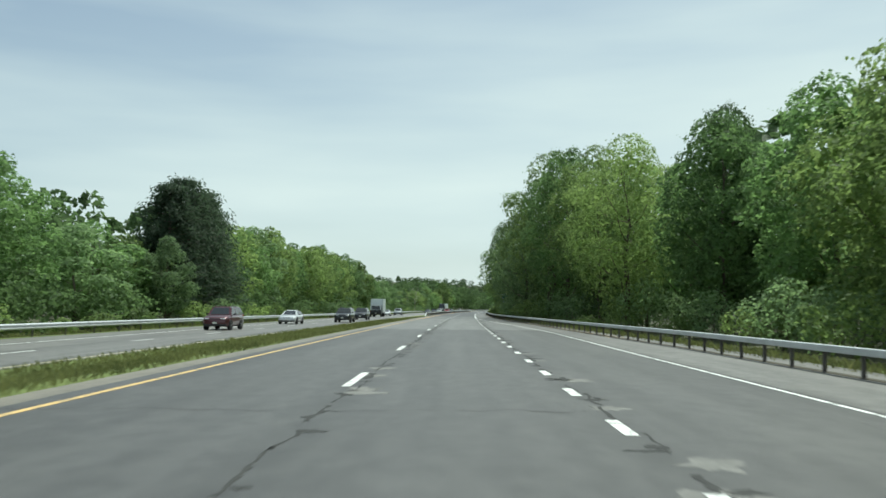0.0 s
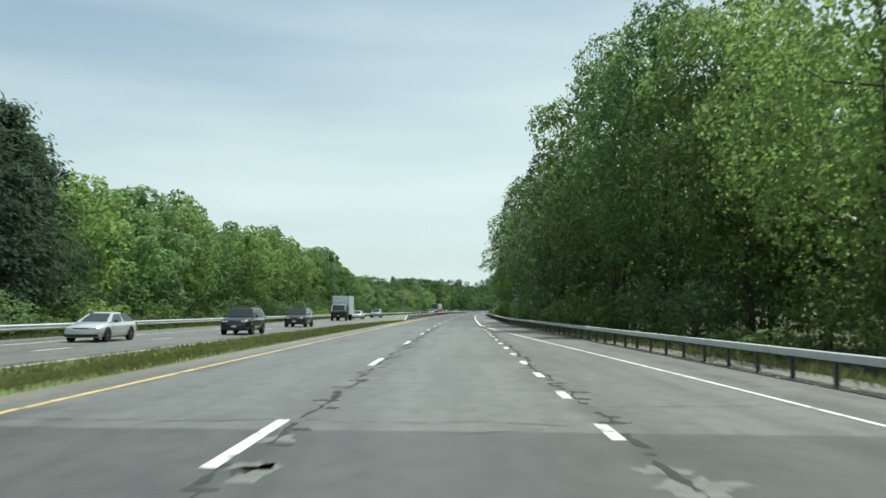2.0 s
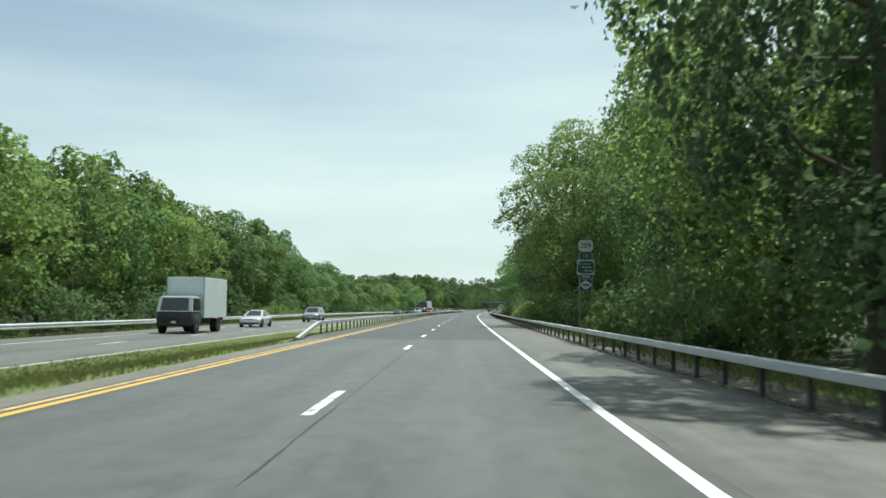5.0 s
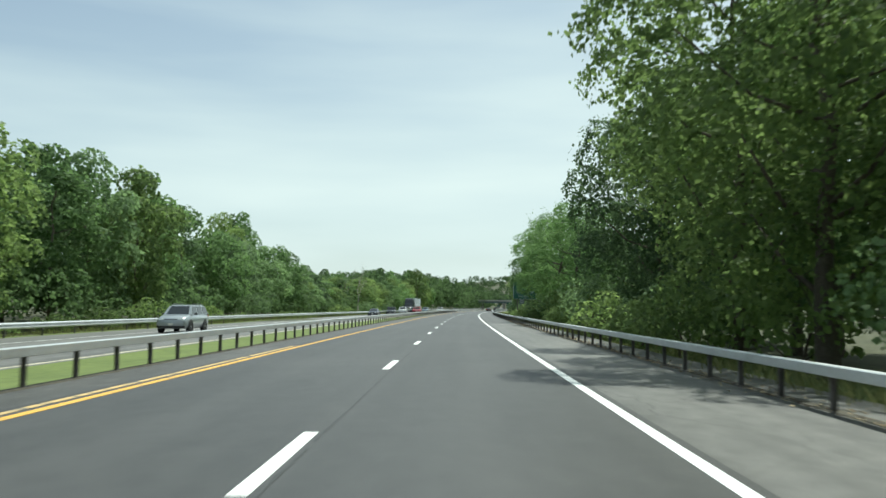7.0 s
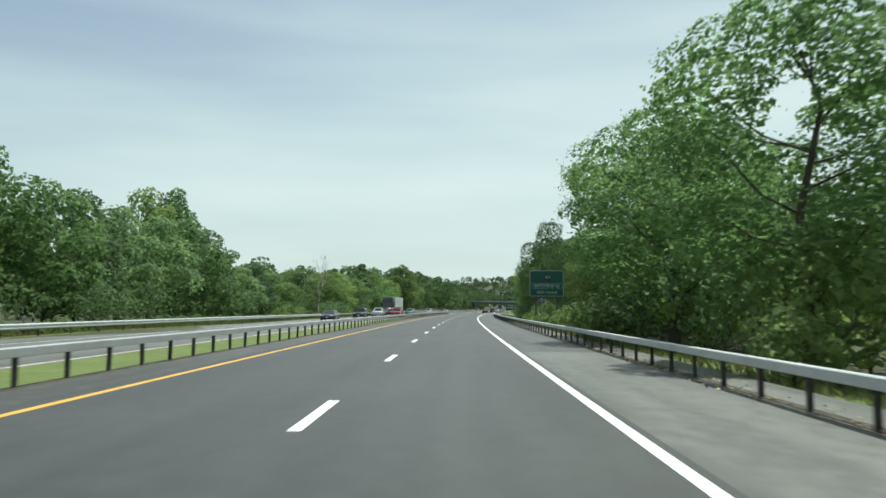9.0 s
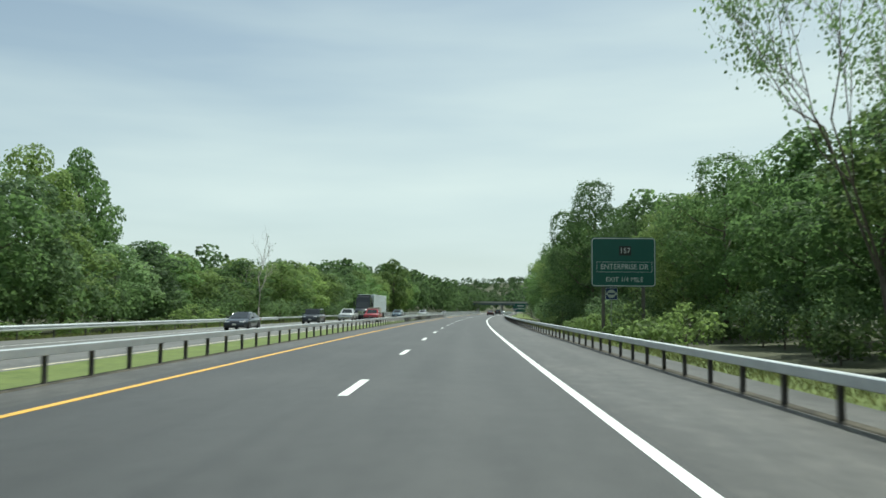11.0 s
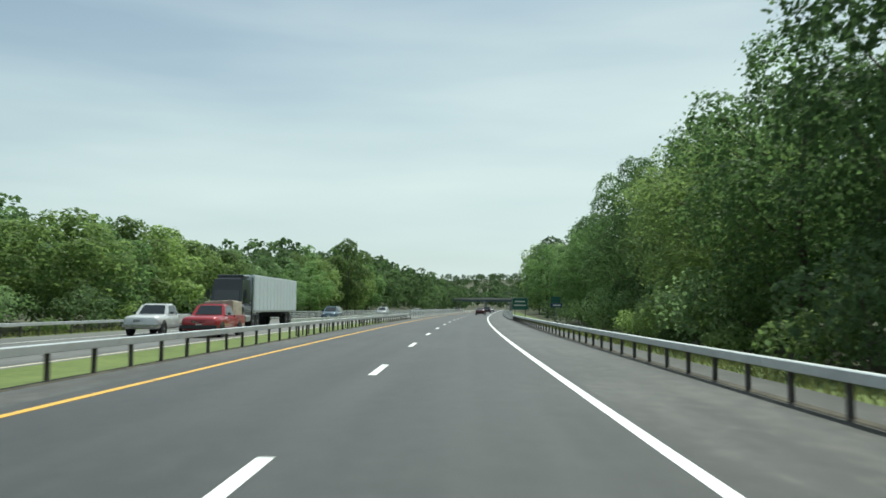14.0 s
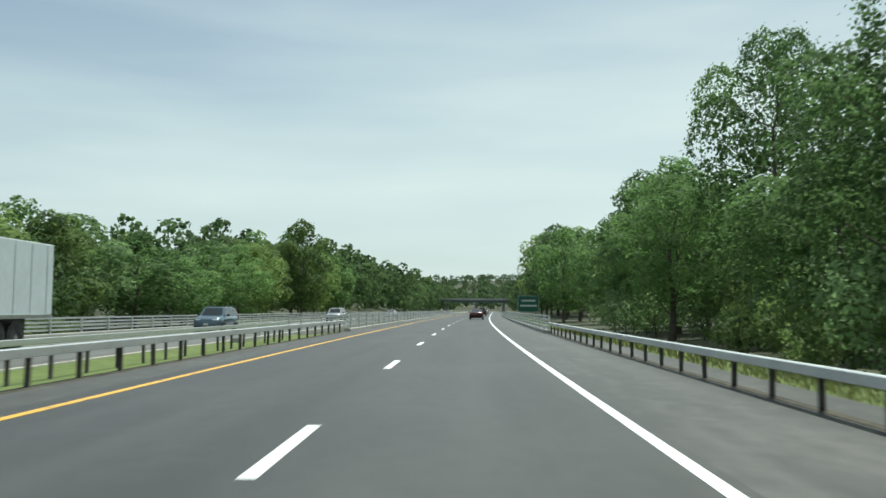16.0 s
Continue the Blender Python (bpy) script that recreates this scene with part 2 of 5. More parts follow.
def worn_paint(name, colour, wear):
    """Road paint rubbed away to the asphalt in flecks."""
    m = bpy.data.materials.new(name)
    m.use_nodes = True
    nt = m.node_tree
    bsdf = nt.nodes["Principled BSDF"]
    co = nt.nodes.new("ShaderNodeTexCoord")
    n = nt.nodes.new("ShaderNodeTexNoise")
    n.inputs["Scale"].default_value, n.inputs["Detail"].default_value, n.inputs["Roughness"].default_value = 2.2, 8, 0.7
    nt.links.new(co.outputs["Object"], n.inputs["Vector"])
    r = nt.nodes.new("ShaderNodeMapRange")
    for k, x in zip(("From Min", "From Max", "To Min", "To Max"), (wear, wear + 0.12, 1, 0)):
        r.inputs[k].default_value = x
    nt.links.new(n.outputs["Fac"], r.inputs["Value"])
    mix = nt.nodes.new("ShaderNodeMix")
    mix.data_type = "RGBA"
    mix.inputs["A"].default_value, mix.inputs["B"].default_value = (*colour, 1), (0.13, 0.13, 0.12, 1)
    nt.links.new(r.outputs["Result"], mix.inputs["Factor"])
    nt.links.new(mix.outputs["Result"], bsdf.inputs["Base Color"])
    bsdf.inputs["Roughness"].default_value = 0.65
    return m


FRESH_WHITE = worn_paint("fresh_white_road_paint", (0.80, 0.81, 0.79), 0.24)
WORN_WHITE = worn_paint("worn_white_road_paint", (0.72, 0.73, 0.70), 0.37)
YELLOW = worn_paint("yellow_road_paint", (0.72, 0.40, 0.06), 0.32)
PALE_LINE = worn_paint("faded_pale_road_paint", (0.70, 0.62, 0.46), 0.36)
YELLOW_OLD = worn_paint("worn_yellow_road_paint", (0.62, 0.42, 0.16), 0.38)


# ---- building helpers ----
def mesh_of(name, verts, faces, mat, smooth=False):
    me = bpy.data.meshes.new(name)
    me.from_pydata([tuple(v) for v in verts], [], faces)
    me.materials.append(mat)
    if smooth:
        me.polygons.foreach_set("use_smooth", [True] * len(me.polygons))
    return me


def link(name, me, parent=None, label="", m=None):
    ob = new(name, me)
    if m is not None:
        ob.matrix_basis = m
    if parent is not None:
        ob.parent = parent
    if label:
        ob["label"] = label
    return ob


def part(name, bm, mat, parent, label="", smooth=False, m=None):
    """Links a bmesh as one mesh object under a thing or a part."""
    me = bpy.data.meshes.new(name)
    bm.to_mesh(me)
    bm.free()
    me.materials.append(mat)
    if smooth:
        me.polygons.foreach_set("use_smooth", [True] * len(me.polygons))
    return link(name, me, parent, label, m)


def sweep(name, y0, y1, step, profile, mat, closed=False, uv=False, lift=None, caps=True):
    """A mesh swept along the road: profile is a list of (lat, z); lift(y, lat) may add height, shift of lat by a function is in profile."""
    n = max(2, int(math.ceil((y1 - y0) / step)) + 1)
    ys = [y0 + (y1 - y0) * i / (n - 1) for i in range(n)]
    verts, faces, k = [], [], None
    for y in ys:
        prof = profile(y) if callable(profile) else profile
        k = len(prof)
        for lat, z in prof:
            verts.append(on_road(y, lat, z + (lift(y, lat) if lift else 0)))
    span = k if closed else k - 1
    for i in range(n - 1):
        for j in range(span):
            a, b = i * k + j, i * k + (j + 1) % k
            faces.append((a, b, b + k, a + k))
    if closed and caps:
        faces.append(tuple(range(k))[::-1])
        faces.append(tuple(range((n - 1) * k, n * k)))
    me = mesh_of(name, verts, faces, mat)
    if uv:
        layer = me.uv_layers.new(name="road")
        lats = [p[0] for y in ys for p in (profile(y) if callable(profile) else profile)]
        for loop in me.loops:
            v = loop.vertex_index
            layer.data[loop.index].uv = (lats[v], ys[v // k])
    bmx = bmesh.new()
    bmx.from_mesh(me)
    bmesh.ops.recalc_face_normals(bmx, faces=bmx.faces)
    if not closed and sum(f.normal.z for f in bmx.faces) < 0:
        bmesh.ops.reverse_faces(bmx, faces=bmx.faces)
    bmx.to_mesh(me)
    bmx.free()
    return me


def add_box(bm, x0, x1, y0, y1, z0, z1, bevel=0.0):
    r = bmesh.ops.create_cube(bm, size=1)
    for v in r["verts"]:
        v.co = Vector((x0 + (v.co.x + 0.5) * (x1 - x0), y0 + (v.co.y + 0.5) * (y1 - y0), z0 + (v.co.z + 0.5) * (z1 - z0)))
    if bevel:
        edges = list({e for v in r["verts"] for e in v.link_edges})
        bmesh.ops.bevel(bm, geom=edges, offset=bevel, segments=2, affect="EDGES", profile=0.5)


def box_bm(*a, **k):
    bm = bmesh.new()
    add_box(bm, *a, **k)
    return bm


def tube(verts, faces, points, radii, sides=6):
    """Adds a tapered tube along points to the lists verts and faces."""
    base = len(verts)
    for i, p in enumerate(points):
        d = (points[min(i + 1, len(points) - 1)] - points[max(i - 1, 0)]).normalized()
        u = d.cross(Vector((0.3, 1, 0.1))).normalized()
        v = d.cross(u)
        for j in range(sides):
            a = 2 * math.pi * j / sides
            verts.append(p + (u * math.cos(a) + v * math.sin(a)) * radii[i])
    for i in range(len(points) - 1):
        for j in range(sides):
            a, b = base + i * sides + j, base + i * sides + (j + 1) % sides
            faces.append((a, b, b + sides, a + sides))
    faces.append(tuple(range(base + (len(points) - 1) * sides, base + len(points) * sides)))


def leaf_mesh(name, centres, sizes, mat, rng, outward=None, aspect=0.86, droop=0.06):
    """Many small leaves in one mesh: each a kite of two triangles folded on its midrib."""
    n = len(centres)
    nrm = rng.normal(size=(n, 3)) * 0.55
    if outward is not None:
        nrm += outward * 1.0
    nrm[:, 2] += 0.3
    nrm /= np.linalg.norm(nrm, axis=1)[:, None]
    d = np.cross(nrm, rng.normal(size=(n, 3)))
    d[:, 2] -= droop
    d /= np.linalg.norm(d, axis=1)[:, None] + 1e-9
    s = np.cross(nrm, d)
    L = sizes[:, None]
    co = np.empty((n, 4, 3))
    co[:, 0] = centres - d * L * 0.5
    co[:, 1] = centres + s * L * aspect * 0.5 + nrm * L * 0.12
    co[:, 2] = centres + d * L * 0.5
    co[:, 3] = centres - s * L * aspect * 0.5 + nrm * L * 0.12
    me = bpy.data.meshes.new(name)
    me.vertices.add(n * 4)
    me.vertices.foreach_set("co", co.ravel())
    tri = (np.arange(n)[:, None] * 4 + np.array([0, 1, 2, 0, 2, 3])[None]).ravel()
    me.loops.add(n * 6)
    me.loops.foreach_set("vertex_index", tri)
    me.polygons.add(n * 2)
    me.polygons.foreach_set("loop_start", np.arange(n * 2) * 3)
    me.materials.append(mat)
    me.update(calc_edges=True)
    return me


# ---- ground ----
def taper(y):
    """The right-hand edge line: the joining lane narrows away."""
    a = min(1.0, max(0.0, (y - 50) / 70))
    return 7.28 - 3.62 * (a * a * (3 - 2 * a) * 0.35 + a * 0.65)


def rail_lat(y):
    """The right-hand guard rail."""
    a = min(1.0, max(0.0, (y - 30) / 95))
    return 9.9 - 3.45 * a


def ground_height(y, lat):
    z = -0.06
    if lat > 0:
        d = max(0.0, lat - rail_lat(y) - 0.6)
        z -= min(0.7, d * 0.10) - min(1.0, max(0, d - 10) / 30) * 0.9
    elif lat < -21.5:
        d = -21.5 - lat
        z -= min(0.6, d * 0.08) - min(1.0, max(0, d - 10) / 30) * 0.8
    elif -10.0 < lat < -5.0:
        z -= 0.16 * math.sin((lat + 10) / 5 * math.pi) - 0.05
    far = max(0.0, abs(lat) - 60) / 200
    z += noise.noise(Vector((lat * 0.03, y * 0.03, 0))) * min(1.0, max(0.0, abs(lat) - 14) / 20) * 0.5
    hill = min(1.0, max(0.0, y - 1100) / 1900)
    z += hill ** 1.5 * 92 * (0.9 + 0.35 * noise.noise(Vector((lat * 0.0016, y * 0.001, 4)))) + min(far, 1.2) ** 1.3 * 4
    z += min(1.0, max(0.0, y - 540) / 150) * min(1.0, max(0.0, abs(lat + 7) - 28) / 20) * 5
    return z


LATS = [-2600, -1500, -900, -500, -300, -200, -140, -100, -75, -60, -50, -42, -36, -31, -27, -24, -22, -21, -10.05, -9, -7.5, -6, -4.95,
        3, 6, 7.2, 8, 9, 10, 10.6, 12, 14, 17, 20, 25, 31, 38, 48, 60, 80, 110, 150, 210, 300, 500, 900, 1500, 2600]
rows_y = [-400, -200, -100] + [-60 + 12 * i for i in range(60)] + [680 + 40 * i for i in range(30)] + [2000, 2300, 2700, 3200, 4000]


def far_place(y, lat, z):
    return on_road(min(y, 1080), lat, z) + Vector((0, max(0, y - 1080), 0)) if abs(lat) < 300 else Vector((bend(min(y, 1080)) + lat, y, z + fall(lat)))


g_verts = [far_place(y, lat, ground_height(y, lat)) for y in rows_y for lat in LATS]
k = len(LATS)
g_faces = [(i * k + j, i * k + j + 1, (i + 1) * k + j + 1, (i + 1) * k + j) for i in range(len(rows_y) - 1) for j in range(k - 1)]
ground = tagged(link("ground", mesh_of("ground", g_verts, g_faces, SOIL, True)), "grassy and leaf-littered ground beside the highway", "ground", kind="structure")

ROAD_END = 1080
NEW_FROM = 113.0
SLAB = -0.10


def carriageway(name, y0, y1, left, right, mat, label):
    me = sweep(name, y0, y1, 6, lambda y: [(left(y), SLAB), (left(y), 0), (left(y) * 0.66 + right(y) * 0.34, 0), (left(y) * 0.34 + right(y) * 0.66, 0), (right(y), 0), (right(y), SLAB)], mat, uv=True)
    return tagged(link(name, me), label, "road", kind="structure")


carriageway("road", -90, 55.0, lambda y: -4.2, lambda y: taper(y) + 0.2, OLD_ASPHALT, "worn and cracked grey asphalt highway lanes")
old_road = carriageway("road", 55.0, NEW_FROM, lambda y: -4.2, lambda y: taper(y) + 0.2, PALE_ASPHALT, "bleached, cracked and patched asphalt highway lanes")
carriageway("road", NEW_FROM, 150, lambda y: -4.2, lambda y: taper(y) + 0.2, MID_ASPHALT, "grey asphalt highway lanes with sealed joints")
new_road = carriageway("road", 150, ROAD_END, lambda y: -4.2, lambda y: taper(y) + 0.2, NEW_ASPHALT, "smooth dark grey asphalt highway lanes")
carriageway("pavement", -90, 150, lambda y: -4.78, lambda y: -4.2, SANDY, "narrow pale sandy shoulder beside the tall median grass")
carriageway("pavement", 150, ROAD_END, lambda y: -5.3, lambda y: -4.2, SHOULDER_DARK, "narrow paved shoulder beside the median rail")
carriageway("pavement", -90, 232, lambda y: taper(y) + 0.2, lambda y: rail_lat(y) + 1.2, SHOULDER, "wide sun-bleached paved shoulder beside the guard rail")
carriageway("pavement", 232, ROAD_END, lambda y: taper(y) + 0.2, lambda y: rail_lat(y) + 1.2, SHOULDER_DARK, "grey paved shoulder with dusty patches beside the guard rail")
carriageway("road", -90, ROAD_END, lambda y: -20.6, lambda y: -9.9, SHOULDER, "pale grey asphalt lanes of the opposite carriageway")


# ---- road markings ----
def stripe(name, y0, y1, lat, width, mat, label="", category="road marking", group=""):
    f = lat if callable(lat) else (lambda y: lat)
    me = sweep(name, y0, y1, 4, lambda y: [(f(y) - width / 2, 0.001), (f(y) - width / 2, 0.005), (f(y) + width / 2, 0.005), (f(y) + width / 2, 0.001)], mat)
    ob = link(name, me)
    return tagged(ob, label, category, group, "structure")


stripe("edge_line", -90, NEW_FROM, -3.72, 0.13, YELLOW_OLD, "worn yellow edge line along the median")
stripe("edge_line", NEW_FROM, ROAD_END, -3.72, 0.15, YELLOW, "bright yellow edge line along the median")
stripe("edge_line", NEW_FROM, 188, -3.98, 0.12, YELLOW_OLD, "faded yellow edge line beside the new one")
stripe("edge_line", -90, 84, taper, 0.10, WORN_WHITE, "worn white edge line along the shoulder")
stripe("edge_line", 84, 112, taper, 0.13, WORN_WHITE, "worn white edge line where the joining lane ends")
stripe("edge_line", 112, ROAD_END, taper, 0.16, FRESH_WHITE, "bright white edge line along the shoulder")
stripe("edge_line", -90, ROAD_END, -10.35, 0.14, PALE_LINE, "faded pale yellow edge line of the opposite carriageway")
stripe("edge_line", -90, ROAD_END, -17.65, 0.14, WORN_WHITE, "white edge line of the opposite carriageway")
for end in (-57, -44.6, -32.2, -19.8, -7.3, 5.1, 17.6, 30.3, 43.2, 55.8, 68.7, 81.4, 94.0, 102.9, 115.1, 127.3):
    y = end - 3.1
    stripe("lane_dash", y, y + 3.1, -0.10, 0.15, WORN_WHITE, "worn white painted lane dash", "lane dash", "lane dashes")
for i in range(-1, 58):
    y = 153.4 + 12.19 * i
    stripe("lane_dash", y, y + 3.05, 0.0, 0.16, FRESH_WHITE, "bright white painted lane dash", "lane dash", "lane dashes")
for i in range(-18, 17):
    y = 38.0 + 4.12 * i
    stripe("lane_dash", y, y + 1.25, 3.66, 0.16, WORN_WHITE, "short white dash of the joining lane", "lane dash", "joining lane dashes")
for i in range(-5, 68):
    y = 4.0 + 12.19 * i
    stripe("lane_dash", y, y + 3.05, -14.0, 0.14, WORN_WHITE, "white lane dash of the opposite carriageway", "lane dash", "opposite lane dashes")


# ---- broken asphalt along the joints of the old road, and its cross cracks ----
CRACK = material("open_crack", (0.040, 0.040, 0.038), 0.95, vary=0.4, grain=20, blotch=3)
PATCH_PALE = material("spalled_asphalt", (0.17, 0.167, 0.155), 0.9, vary=0.3, grain=25, blotch=3, bump=0.5)
SEAL = material("joint_seal", (0.028, 0.028, 0.028), 0.6, vary=0.3, grain=20, blotch=2)
random.seed(3)


def ragged(name, y, lat, length, width, z, mat, parent):
    """A thin uneven patch lying on the road."""
    n = 18
    verts = []
    for i in range(n):
        a = 2 * math.pi * i / n
        r = random.uniform(0.42, 1.15)
        verts.append(on_road(y + math.cos(a) * length / 2 * r, lat + math.sin(a) * width / 2 * r, z))
    low = [v - Vector((0, 0, 0.003)) for v in verts]
    faces = [tuple(range(n))] + [(i, n + i, n + (i + 1) % n, (i + 1) % n) for i in range(n)]
    me = mesh_of(name, verts + low, faces, mat)
    if me.polygons[0].normal.z < 0:
        me.flip_normals()
    return link(name, me, parent)


def crack(y0, lat0, y1, lat1, width, mat, parent, name="crack", wobble=0.12, z=0.0034):
    """A thin wandering strip from one place of the road to another."""
    n = max(6, int(math.hypot(y1 - y0, lat1 - lat0) / 0.18))
    verts = []
    along = Vector((lat1 - lat0, y1 - y0)).normalized()
    side = Vector((-along.y, along.x))
    drift = 0.0
    for i in range(n + 1):
        f = i / n
        drift += random.uniform(-wobble, wobble) - drift * 0.25
        w = width * random.uniform(0.15, 1.5)
        for s in (-1, 1):
            o = drift + s * w / 2
            verts.append(on_road(y0 + (y1 - y0) * f + side.y * o, lat0 + (lat1 - lat0) * f + side.x * o, z))
    faces = [(2 * i, 2 * i + 1, 2 * i + 3, 2 * i + 2) for i in range(n)]
    me = mesh_of(name, verts, faces, mat)
    if me.polygons[0].normal.z < 0:
        me.flip_normals()
    return link(name, me, parent)


y = -6.0
while y < 116:
    for lat in (0.04, 3.72):
        if random.random() < 0.7:
            if random.random() < 0.45:
                ragged("patch", y + random.uniform(-1, 1), lat + random.uniform(-0.10, 0.35), random.uniform(0.4, 1.0), random.uniform(0.4, 0.9), 0.0020, PATCH_PALE, old_road)
            ragged("pothole", y + random.uniform(-1, 1), lat + random.uniform(-0.12, 0.30), random.uniform(0.08, 0.34), random.uniform(0.12, 0.46), 0.0042, CRACK, old_road)
    y += 1.0
for lat in (0.07, 3.78):
    for i in range(62):
        y = -6 + i * 2
        off = random.uniform(-0.09, 0.09)
        crack(y, lat + off, y + random.uniform(0.9, 2.2), lat + off + random.uniform(-0.08, 0.08), random.uniform(0.04, 0.12), CRACK, old_road, wobble=0.035)
for y in (11.2, 27, 41, 55.6, 70, 88.6, 106):
    crack(y + random.uniform(-0.3, 0.3), -4.1, y, 3.5, 0.024, CRACK, old_road)
    if random.random() < 0.6:
        crack(y + 2, 3.8, y + 2.3, 7.0, 0.022, CRACK, old_road)
for i in range(26):
    y, lat = random.uniform(0, 112), random.uniform(-3.4, 3.2)
    crack(y, lat, y + random.uniform(-0.4, 0.4), lat + random.uniform(0.5, 1.4), 0.022, CRACK, old_road)
for i in range(14):
    crack(114 + i * 6, 0.14, 119.6 + i * 6, 0.14, 0.03, SEAL, new_road, "joint_seal", 0.006)


# ---- guard rails ----
def empty(name, label, category, group="", kind="", m=None):
    ob = new(name)
    if m is not None:
        ob.matrix_basis = m
    return tagged(ob, label, category, group, kind)


def post_mesh(h):
    """A small steel I-section post."""
    bm = bmesh.new()
    add_box(bm, -0.035, 0.035, -0.038, -0.030, -0.4, h)
    add_box(bm, -0.035, 0.035, 0.030, 0.038, -0.4, h)
    add_box(bm, -0.004, 0.004, -0.030, 0.030, -0.4, h)
    me = bpy.data.meshes.new("post")
    bm.to_mesh(me)
    bm.free()
    me.materials.append(POST_STEEL)
    return me


POST = post_mesh(0.56)
POST_HIGH = post_mesh(0.66)
TALL_POST = post_mesh(0.80)
PI2 = math.pi / 2


def box_beam(y0, y1, lat, label, side=1, group="guard rails", spacing=1.83, buried=False, low=0.475, top=0.625):
    """A box-beam guard rail: a square steel tube in bolted lengths on weak posts."""
    f = lat if callable(lat) else (lambda y: lat)
    thing = empty("guard_rail", label, "guard rail", group)
    n = int((y1 - y0) / (3 * spacing))
    c = 0.012
    for i in range(n):
        a, b = y0 + i * 3 * spacing, y0 + (i + 1) * 3 * spacing - 0.012
        h0, h1, w = low, top, 0.08
        me = sweep("rail", a, b, 2.0, lambda y: [(f(y) - w + c, h0), (f(y) + w - c, h0), (f(y) + w, h0 + c), (f(y) + w, h1 - c),
                                                 (f(y) + w - c, h1), (f(y) - w + c, h1), (f(y) - w, h1 - c), (f(y) - w, h0 + c)], GALVANISED, closed=True,
                   lift=(lambda y, lat: -0.62 * max(0, 1 - (y - y0) / 5.4)) if buried else None)
        link("rail", me, thing)
    for i in range(3 if buried else 0, n * 3):
        y = y0 + spacing * (i + 0.5)
        p = on_road(y, f(y) + 0.045 * side)
        link("post", POST if top < 0.72 else POST_HIGH, thing, m=pose(p.x, p.y, p.z - 0.02, random.uniform(-1.5, 1.5), random.uniform(-1.5, 1.5), -math.degrees(heading(y)) + 90))
    return thing


def w_beam(y0, y1, lat, label, group="guard rails"):
    """A corrugated steel guard rail on posts."""
    thing = empty("guard_rail", label, "guard rail", group)
    shape = [(0.0, 0.42), (0.07, 0.47), (0.07, 0.51), (0.01, 0.55), (0.01, 0.59), (0.07, 0.63), (0.07, 0.67), (0.0, 0.73)]
    n = int((y1 - y0) / 7.62)
    for i in range(n):
        a = y0 + i * 7.62
        prof = [(lat + u, z) for u, z in shape] + [(lat + u - 0.012, z) for u, z in shape[::-1]]
        link("rail", sweep("rail", a, a + 7.6, 3.9, prof, GALVANISED, closed=True), thing)
        for j in range(2):
            y = a + 1 + 3.81 * j
            p = on_road(y, lat - 0.06)
            link("post", TALL_POST, thing, m=pose(p.x, p.y, p.z - 0.15, 0, 0, -math.degrees(heading(y)) + 90))
    return thing


BRIDGE_FROM, BRIDGE_TO = 415.0, 560.0
FAR_BOX_FROM = -40 + 51 * 7.62
box_beam(-24, BRIDGE_FROM + 1.6, rail_lat, "galvanised box-beam guard rail on dark steel posts beside the shoulder")
box_beam(150, BRIDGE_FROM, -5.25, "galvanised box-beam guard rail along the grassy median", -1, buried=True, low=0.51, top=0.665)
box_beam(366, BRIDGE_FROM, -7.7, "galvanised box-beam guard rail of the opposite carriageway", 1, low=0.67, top=0.81)
w_beam(-40, FAR_BOX_FROM + 0.1, -20.9, "weathered corrugated guard rail before the woods")
box_beam(FAR_BOX_FROM, 408, -20.9, "slim galvanised box-beam guard rail before the woods", -1, low=0.55, top=0.72)
w_beam(BRIDGE_TO, 850, -20.9, "weathered corrugated guard rail before the woods")


def bridge_railing(y0, y1, lat, label):
    thing = empty("bridge_railing", label, "railing", "bridge railings")
    part_kerb = sweep("kerb", y0, y1, 8, [(lat - 0.2, -0.1), (lat - 0.2, 0.14), (lat - 0.16, 0.17), (lat + 0.16, 0.17), (lat + 0.2, 0.14), (lat + 0.2, -0.1)], CONCRETE, closed=True)
    link("kerb", part_kerb, thing, "pale concrete kerb")
    for z in (0.36, 0.57, 0.78, 1.0):
        me = sweep("rail", y0, y1, 8, [(lat - 0.05, z - 0.05), (lat + 0.05, z - 0.05), (lat + 0.05, z + 0.05), (lat - 0.05, z + 0.05)], GALVANISED, closed=True)
        link("rail", me, thing)
    bm = box_bm(-0.04, 0.04, -0.07, 0.02, 0.1, 1.0)
    me = bpy.data.meshes.new("post")
    bm.to_mesh(me)
    bm.free()
    me.materials.append(GALVANISED)
    for i in range(int((y1 - y0) / 3.6)):
        y = y0 + 0.5 + 3.6 * i
        p = on_road(y, lat + 0.1)
        link("post", me, thing, m=pose(p.x, p.y, p.z, 0, 0, -math.degrees(heading(y)) + 90))
    return thing


bridge_railing(BRIDGE_FROM, BRIDGE_TO, 6.35, "four-rail galvanised steel bridge railing beside the shoulder")
bridge_railing(BRIDGE_FROM, BRIDGE_TO, -5.25, "four-rail galvanised steel bridge railing on the median side")
bridge_railing(BRIDGE_FROM - 8, BRIDGE_TO, -9.5, "four-rail galvanised steel railing of the opposite bridge")
bridge_railing(407, BRIDGE_TO, -20.9, "four-rail galvanised steel railing on the far side")


